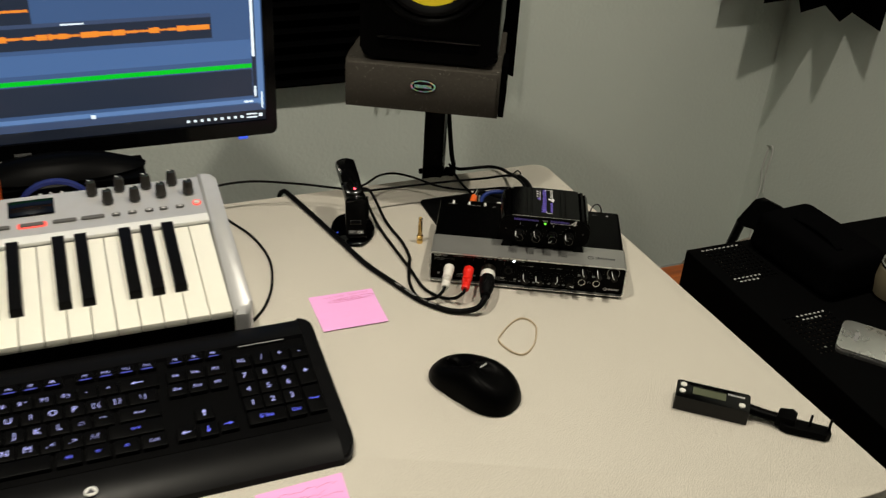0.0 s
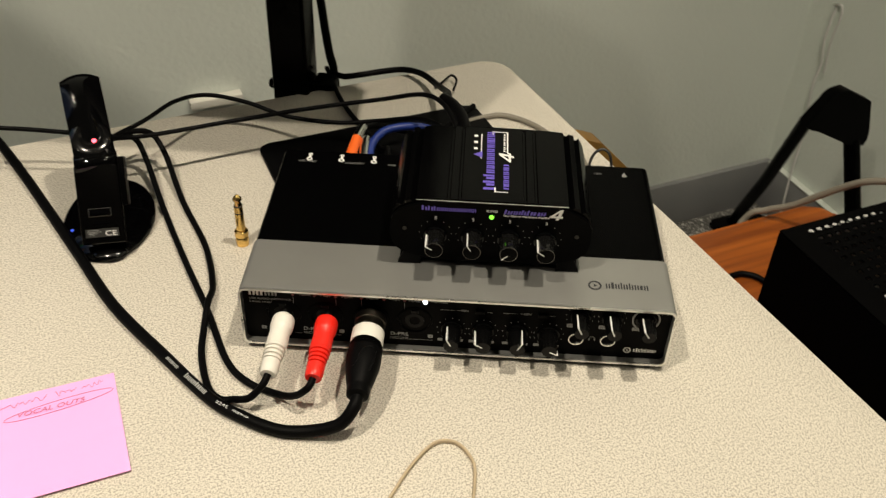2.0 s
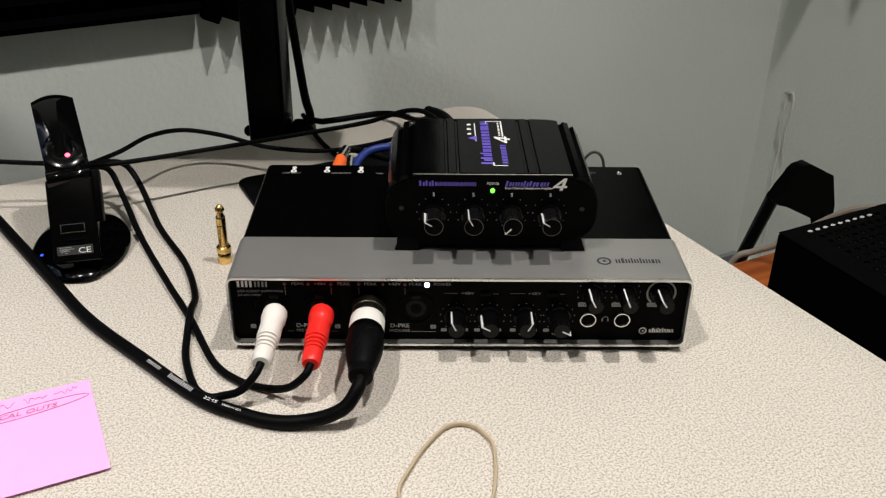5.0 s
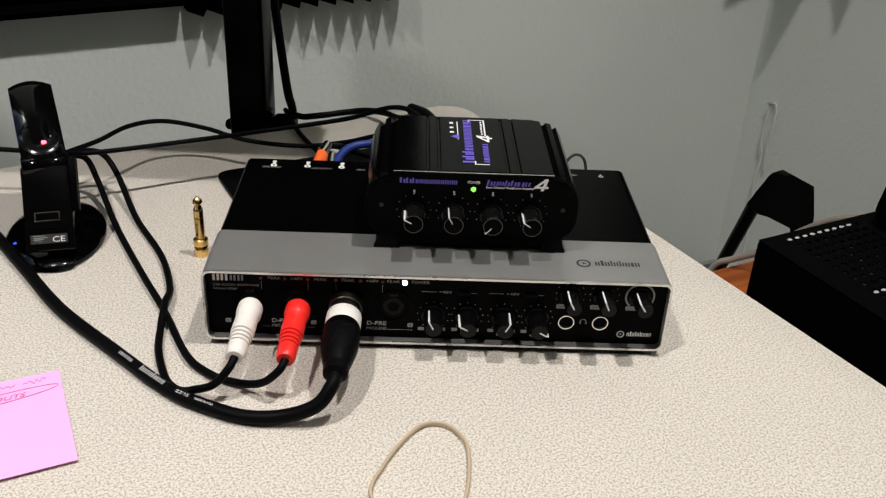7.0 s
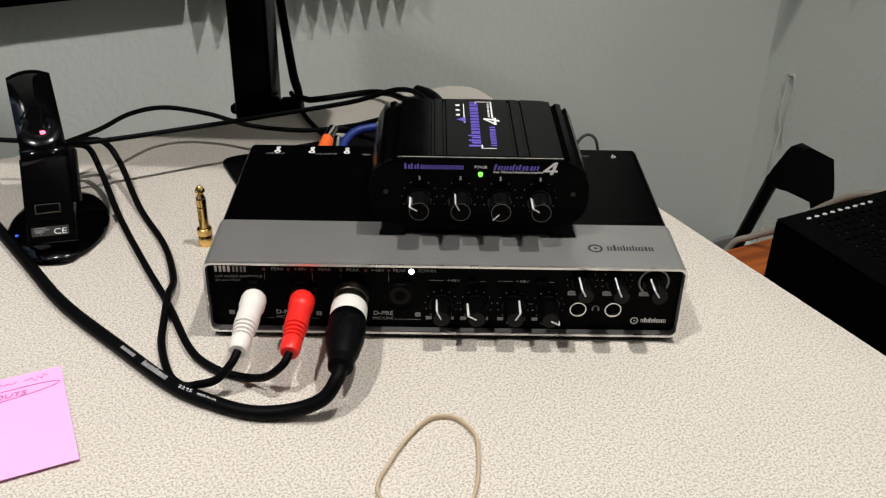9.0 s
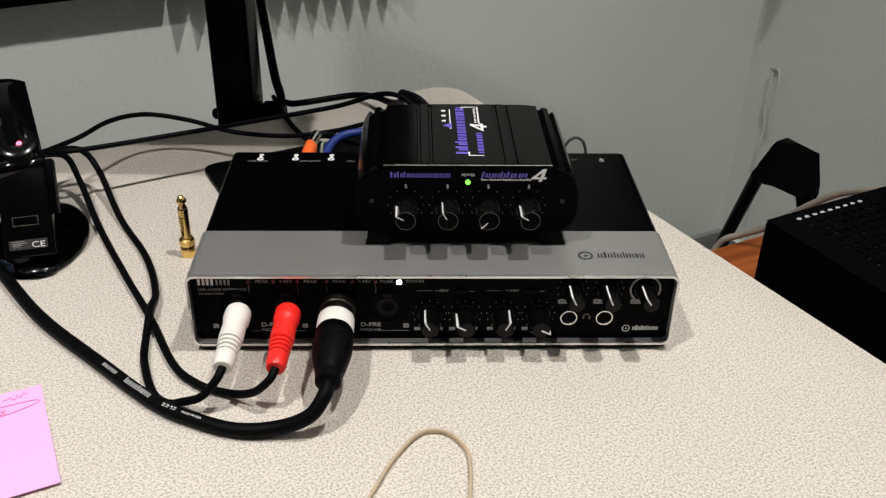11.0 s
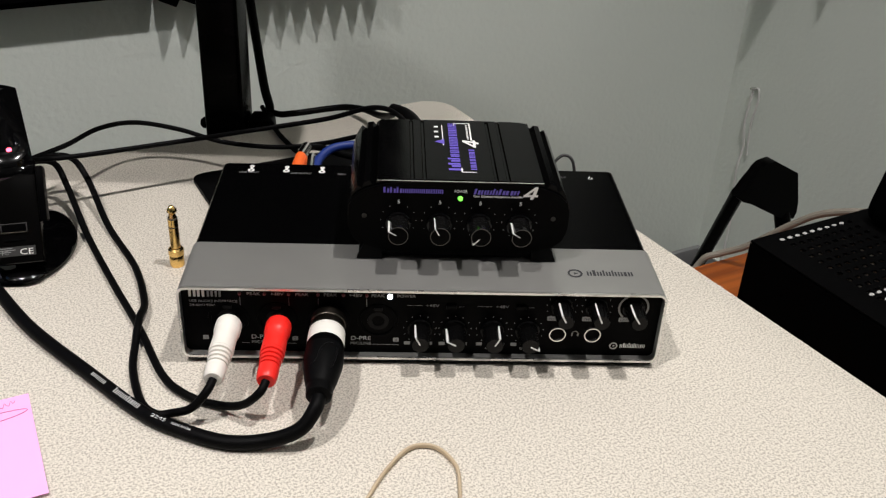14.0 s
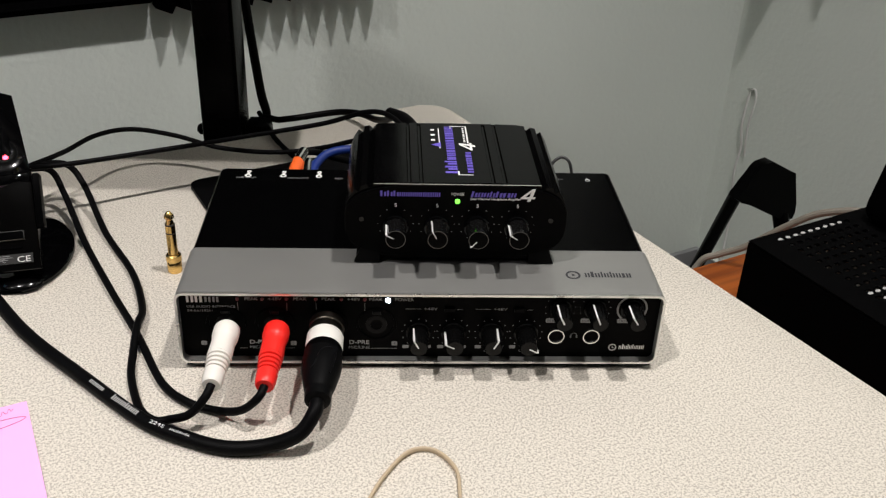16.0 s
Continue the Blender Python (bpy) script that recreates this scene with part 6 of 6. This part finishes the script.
FZ = 0.720
for k in range(2):
    z = FZ + 0.306 * k
    foam_tile(0.170, 0.464, z, z + 0.305, 12, 0.016, 0.046, "z", "black wedge acoustic foam tile with upright ridges on the wall")
    for j in range(4):
        foam_tile(0.167 - 0.306 * (j + 1), 0.166 - 0.306 * j, z + 0.006, z + 0.311, 12, 0.012, 0.034, "u", "black wedge acoustic foam tile with level ridges on the wall")


def corner_trap():
    """A deep block of wedge foam across the inner corner, its face cut into upright ridges."""
    ct = thing("corner_bass_trap", "large black wedge foam bass trap in the wall corner", "acoustic foam", ROOM)
    u1, v1, n = WU - 0.002, WV - 0.002, 5
    a, b = Vector((0.955, v1)), Vector((u1, 0.41))
    a2, b2 = Vector((1.035, v1)), Vector((u1, 0.485))
    step, step2 = (b - a) / n, (b2 - a2) / n
    out = Vector((step.y, -step.x)).normalized()
    part("core", prism([(u1, v1), (a2.x, a2.y), (b2.x, b2.y)], 0.866, 1.40), M["foam"], ct)
    for k in range(n):
        p = a2 + step2 * k + out * 0.0002
        q, r = a + step * (k + 0.5) + out * 0.042, p + step2
        part("ridge", prism([(p.x, p.y), (q.x, q.y), (r.x, r.y)], 0.866, 1.40), M["foam"], ct)


corner_trap()


# ---- beside the desk ----
M["cabinet"] = material("black_powder_coat", (0.0014, 0.0014, 0.0015), 0.75, vary=0.2, scale=70, spec=0.02)
M["tray"] = material("circuit_tray", (0.15, 0.085, 0.05), 0.4, vary=0.9, scale=40, fine=0.95, fine_scale=110, fine_from=0.50, fine_to=0.60, fine_colour=(0.66, 0.55, 0.45))


def perforated_cabinet():
    u0, u1, v0, v1, z0, z1 = 0.389, 0.80, -0.46, -0.016, 0.591, 0.742
    pc = thing("equipment_cabinet", "black steel equipment cabinet with a perforated top beside the desk", "cabinet", ROOM)
    part("left_side", box(u0, u0 + 0.002, v0 + 0.002, v1 - 0.002, z0, z1 - 0.002), M["cabinet"], pc)
    part("right_side", box(u1 - 0.002, u1, v0 + 0.002, v1 - 0.002, z0, z1 - 0.002), M["cabinet"], pc)
    part("back", box(u0, u1, v1 - 0.002, v1, z0, z1 - 0.002), M["cabinet"], pc)
    part("front", box(u0, u1, v0, v0 + 0.002, z0, z1 - 0.002), M["cabinet"], pc)
    part("shelf", box(u0 + 0.003, u1 - 0.003, v0 + 0.003, v1 - 0.003, z1 - 0.012, z1 - 0.0045), M["tray"], pc, "brown circuit tray seen through the holes")
    # added pale strip, so that the first row of holes shows bright
    part("bright_row_backing", box(u0 + 0.006, u1 - 0.006, -0.0310, -0.0200, z1 - 0.0043, z1 - 0.0030), M["pale_strip"], pc, "added pale strip that makes the first row of holes look lit")
    # top sheet with real slots, row by row
    fields = [(0.4065, 0.4780, -0.1130, -0.0235), (0.4100, 0.4850, -0.2800, -0.2000)]
    bm = bmesh.new()
    def slab(a, b, c, d):
        box(a, b, c, d, z1 - 0.0010, z1, bm=bm)
    lo = min(f[0] for f in fields)
    pitch_u, pitch_v, hu, hv = 0.0074, 0.0078, 0.0042, 0.0031
    fa, fb, fc, fd = fields[0]
    ga, gb, gc, gd = fields[1]
    slab(u0, u1, fd, v1)
    slab(u0, u1, gd, fc)
    slab(u0, u1, v0, gc)
    for a, b, c, d in fields:
        slab(u0, a, c, d)
        slab(b, u1, c, d)
        rows = int((d - c) / pitch_v)
        pv = (d - c) / rows
        cols = int((b - a) / pitch_u)
        pu = (b - a) / cols
        for r in range(rows):
            y = c + pv * r
            slab(a, b, y, y + (pv - hv))
            for k in range(cols):
                x = a + pu * k
                slab(x, x + (pu - hu), y + (pv - hv), y + pv)
    part("perforated_top", bm, M["cabinet"], pc, "black steel top with rows of small slots")
    # pale discs on the sheet, painted light for slots that show bright
    bright = mesh_of("slot_rim_or_lit_dot", moved(lathe([(0, 0), (0.0021, 0), (0.0019, 0.0003), (0, 0.0003)], 14), Matrix.Diagonal((1, 0.66, 1, 1))), M["print"])
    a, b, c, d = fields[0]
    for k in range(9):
        o = new("slot_rim_or_lit_dot", bright)
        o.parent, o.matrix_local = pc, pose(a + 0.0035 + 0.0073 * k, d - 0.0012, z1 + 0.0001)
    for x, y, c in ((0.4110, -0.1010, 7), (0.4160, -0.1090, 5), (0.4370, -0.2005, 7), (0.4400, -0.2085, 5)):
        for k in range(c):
            o = new("slot_rim_or_lit_dot", bright)
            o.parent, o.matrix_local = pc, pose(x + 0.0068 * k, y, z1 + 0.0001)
    part("label_screw", lathe([(0, z1), (0.002, z1), (0.0018, z1 + 0.0008), (0, z1 + 0.001)], 12), M["chrome"], pc, at=pose(0.4275, -0.266, 0))


perforated_cabinet()


def gear_bag():
    bg = thing("black_gear_case", "soft black equipment case lying on the cabinet", "case", ROOM @ pose(0.540, -0.100, 0.742, 0, 0, 4))
    b = box(-0.048, 0.045, -0.080, 0.072, 0.0, 0.060, 0.016, 5)
    for q in b.verts:
        q.co.x *= 1.0 + 0.12 * (1 - q.co.z / 0.060)
        q.co.y *= 1.0 + 0.10 * (1 - q.co.z / 0.060)
    part("shell", b, M["cloth"], bg)
    part("seam", tube([(-0.0465, -0.060, 0.047), (-0.0475, 0.0, 0.047), (-0.0465, 0.055, 0.047)], 0.0016, 4, 8), M["black_satin"], bg)
    part("handle", tube([(-0.020, -0.055, 0.0600), (-0.018, -0.035, 0.0650), (-0.016, 0.0, 0.0660), (-0.014, 0.035, 0.0600)], 0.005, 6, 10, flat=0.5), M["cloth"], bg)


gear_bag()
ph = thing("silver_phone", "brushed silver phone lying on the cabinet", "phone", ROOM @ pose(0.500, -0.305, 0.7425, 0, 0, 40))
part("body", prism(rounded(-0.0345, 0.0345, -0.066, 0.066, 0.009), 0, 0.0085, 0.0015), M["rim"], ph, "brushed silver back")
part("edge", prism(rounded(-0.0349, 0.0349, -0.0664, 0.0664, 0.009), 0.0025, 0.0055), M["rim"], ph, "polished edge")
part("camera_bar", prism(rounded(-0.010, 0.010, 0.044, 0.049, 0.002), 0.0085, 0.0090), M["grey_ink"], ph)
jar = thing("glass_jar", "squat amber glass jar on the cabinet", "jar", ROOM @ pose(0.600, -0.200, 0.742))
M["amber"] = material("amber_glass", (0.20, 0.17, 0.11), 0.12, vary=0.1, coat=0.4)
part("bowl", lathe([(0, 0), (0.026, 0), (0.030, 0.004), (0.033, 0.030), (0.030, 0.044), (0.027, 0.046), (0.027, 0.042), (0.029, 0.030), (0.026, 0.006), (0, 0.004)], 40), M["amber"], jar)
part("rim", lathe([(0.0272, 0.046), (0.0300, 0.047), (0.0300, 0.0495), (0.0270, 0.050)], 40), M["chrome"], jar)


def folding_stand():
    fs = thing("folding_stand", "black folding equipment stand with an angled leg behind the cabinet", "stand", ROOM)
    v = 0.49
    part("knuckle", moved(prism([(0.9225, 0.427), (0.940, 0.445), (0.954, 0.469), (0.962, 0.475), (0.982, 0.477), (1.037, 0.447), (1.0545, 0.393), (1.0567, 0.375), (1.053, 0.365), (1.021, 0.373), (0.951, 0.412), (0.933, 0.419)][::-1], -0.016, 0.004, 0.003), Matrix(((1, 0, 0, 0), (0, 0, 1, v), (0, 1, 0, 0), (0, 0, 0, 1)))), M["black"], fs, "black plastic joint")
    part("slanted_leg", tube([(0.932, v - 0.004, 0.430), (0.997, v + 0.105, 0.23), (1.050, v + 0.208, FLOOR + 0.014)], 0.0105, 1, 14), M["black_satin"], fs)
    part("upright_leg", rod((1.036, v - 0.005, 0.375), (1.036, 0.340, FLOOR + 0.016), 0.0125), M["black_satin"], fs)
    part("foot", box(1.012, 1.118, v + 0.185, v + 0.228, FLOOR + 0.001, FLOOR + 0.020, 0.008, 3), M["black_matte"], fs, "rubber foot")
    part("foot", box(1.010, 1.066, 0.300, 0.372, FLOOR + 0.001, FLOOR + 0.032, 0.008), M["black_matte"], fs, "rubber foot")


folding_stand()


def wood_grain(name, colour, dark, scale):
    m = material(name, colour, 0.38, vary=0.2, scale=6)
    n, l = m.node_tree.nodes, m.node_tree.links
    b = n["Principled BSDF"]
    co = n.new("ShaderNodeTexCoord")
    mp = n.new("ShaderNodeMapping")
    mp.inputs["Scale"].default_value = scale
    tx = n.new("ShaderNodeTexNoise")
    tx.inputs["Scale"].default_value, tx.inputs["Detail"].default_value = 1.0, 8
    l.new(co.outputs["Object"], mp.inputs["Vector"])
    l.new(mp.outputs["Vector"], tx.inputs["Vector"])
    rp = n.new("ShaderNodeValToRGB")
    rp.color_ramp.elements[0].position, rp.color_ramp.elements[1].position = 0.35, 0.65
    rp.color_ramp.elements[0].color, rp.color_ramp.elements[1].color = (*dark, 1), (*colour, 1)
    l.new(tx.outputs["Fac"], rp.inputs["Fac"])
    l.new(rp.outputs["Color"], b.inputs["Base Color"])
    return m


M["wood"] = wood_grain("orange_wood_grain", (0.40, 0.105, 0.014), (0.20, 0.045, 0.006), (5, 110, 5))
M["ochre"] = wood_grain("ochre_wood_grain", (0.42, 0.23, 0.05), (0.34, 0.17, 0.035), (5, 5, 40))
tbl = thing("side_table", "orange wooden side table a little lower than the desk beside it", "table", ROOM)
part("tabletop", prism(rounded(0.270, 0.622, -0.50, 0.154, (0.015, 0.02, 0.022, 0.015)), 0.566, 0.590, 0.004), M["wood"], tbl, "orange wooden top with a rounded corner")
for x in (0.305, 0.590):
    for y in (-0.47, 0.12):
        part("leg", box(x - 0.02, x + 0.02, y - 0.02, y + 0.02, FLOOR + 0.001, 0.5655, 0.003), M["wood"], tbl)
cable("power_cable", "black cable lying on the wooden side table", [tuple(ROOM @ Vector(p)) for p in ((0.36, 0.06, 0.5932), (0.41, 0.078, 0.5932), (0.462, 0.087, 0.5932), (0.477, 0.083, 0.5932), (0.485, 0.070, 0.5932), (0.490, 0.035, 0.5932), (0.500, -0.010, 0.5960))], 0.0028, M["black_matte"])
cable("grey_cable", "pale grey cable hanging behind the cabinet", [tuple(ROOM @ Vector(p)) for p in ((0.56, 0.26, FLOOR + 0.006), (0.530, 0.20, 0.30), (0.526, 0.166, 0.54), (0.536, 0.162, 0.588), (0.550, 0.152, 0.600), (0.563, 0.136, 0.613), (0.575, 0.118, 0.634), (0.582, 0.106, 0.648), (0.592, 0.089, 0.665), (0.602, 0.069, 0.676), (0.611, 0.052, 0.682), (0.625, 0.030, 0.690), (0.665, 0.015, 0.660), (0.68, 0.0, 0.62))], 0.0033, M["grey_cable"])


def wooden_chair():
    ch = thing("wooden_chair", "ochre bent-wood chair with a dark seat behind the desk", "chair", ROOM)
    flip = Matrix(((1, 0, 0, 0), (0, 0, 1, 0.50), (0, 1, 0, 0), (0, 0, 0, 1)))
    arc = [(0.40, 0.462), (0.46, 0.474), (0.513, 0.482), (0.545, 0.484), (0.575, 0.471), (0.630, 0.413), (0.675, 0.352), (0.705, 0.310), (0.738, 0.264)]
    low = [(0.712, 0.245), (0.672, 0.290), (0.640, 0.325), (0.606, 0.345), (0.560, 0.362), (0.40, 0.368)]
    part("backrest", moved(prism((arc + low)[::-1], -0.016, 0.016, 0.005, 3), flip), M["ochre"], ch, "curved ochre wooden back rail")
    part("side_rail", moved(prism([(0.738, 0.264), (0.742, FLOOR + 0.001), (0.715, FLOOR + 0.001), (0.712, 0.245)], -0.014, 0.014), flip), M["ochre"], ch)
    part("side_rail", moved(prism([(0.428, 0.3675), (0.428, FLOOR + 0.001), (0.402, FLOOR + 0.001), (0.402, 0.3675)], -0.014, 0.014), flip), M["ochre"], ch)
    part("back_panel", box(0.43, 0.605, 0.492, 0.508, 0.14, 0.3605, 0.002), M["black_matte"], ch, "dark back panel")


wooden_chair()
M["painted_wire"] = material("painted_wire", (0.70, 0.70, 0.68), 0.6, vary=0.05)
hk = thing("wall_wire", "thin pale grey wire hanging from a hook on the side wall", "wire", ROOM)
part("lead", tube([(WU - 0.004, 0.703, 0.478), (WU - 0.010, 0.701, 0.42), (WU - 0.006, 0.696, 0.38), (WU - 0.012, 0.694, 0.33), (WU - 0.006, 0.688, 0.24), (WU - 0.016, 0.678, 0.15), (WU - 0.02, 0.668, FLOOR + 0.004)], 0.0022, 8, 8), M["painted_wire"], hk)
part("lead", tube([(WU - 0.004, 0.704, 0.480), (WU - 0.004, 0.692, 0.486), (WU - 0.005, 0.686, 0.468), (WU - 0.008, 0.688, 0.42), (WU - 0.006, 0.684, 0.365)], 0.0018, 8, 8), M["painted_wire"], hk)
part("hook", rod((WU - 0.001, 0.700, 0.484), (WU - 0.014, 0.700, 0.486), 0.0022), M["chrome"], hk)
solid("wall_socket_strip", box(0.083, 0.155, WV - 0.018, WV - 0.001, 0.478, 0.490, 0.002), M["white_plastic"], "white plastic cable strip on the wall behind the desk", "cable strip", ROOM)


# ---- ceiling lamps ----
for x, y, _, _ in LAMPS:
    cl = thing("ceiling_lamp", "round white recessed ceiling lamp", "ceiling lamp", pose(x, y, 2.44), "recessed ceiling lamps")
    part("trim_ring", lathe([(0.085, 0.060), (0.085, 0.052), (0.100, 0.050), (0.102, 0.060)], 40), M["white_plastic"], cl)
    part("diffuser", lathe([(0, 0.057), (0.084, 0.057), (0.084, 0.0595), (0, 0.0595)], 40), material("lamp_diffuser", (0.9, 0.88, 0.82), 0.5, glow=(1.0, 0.9, 0.76), power=6), cl, "glowing diffuser")
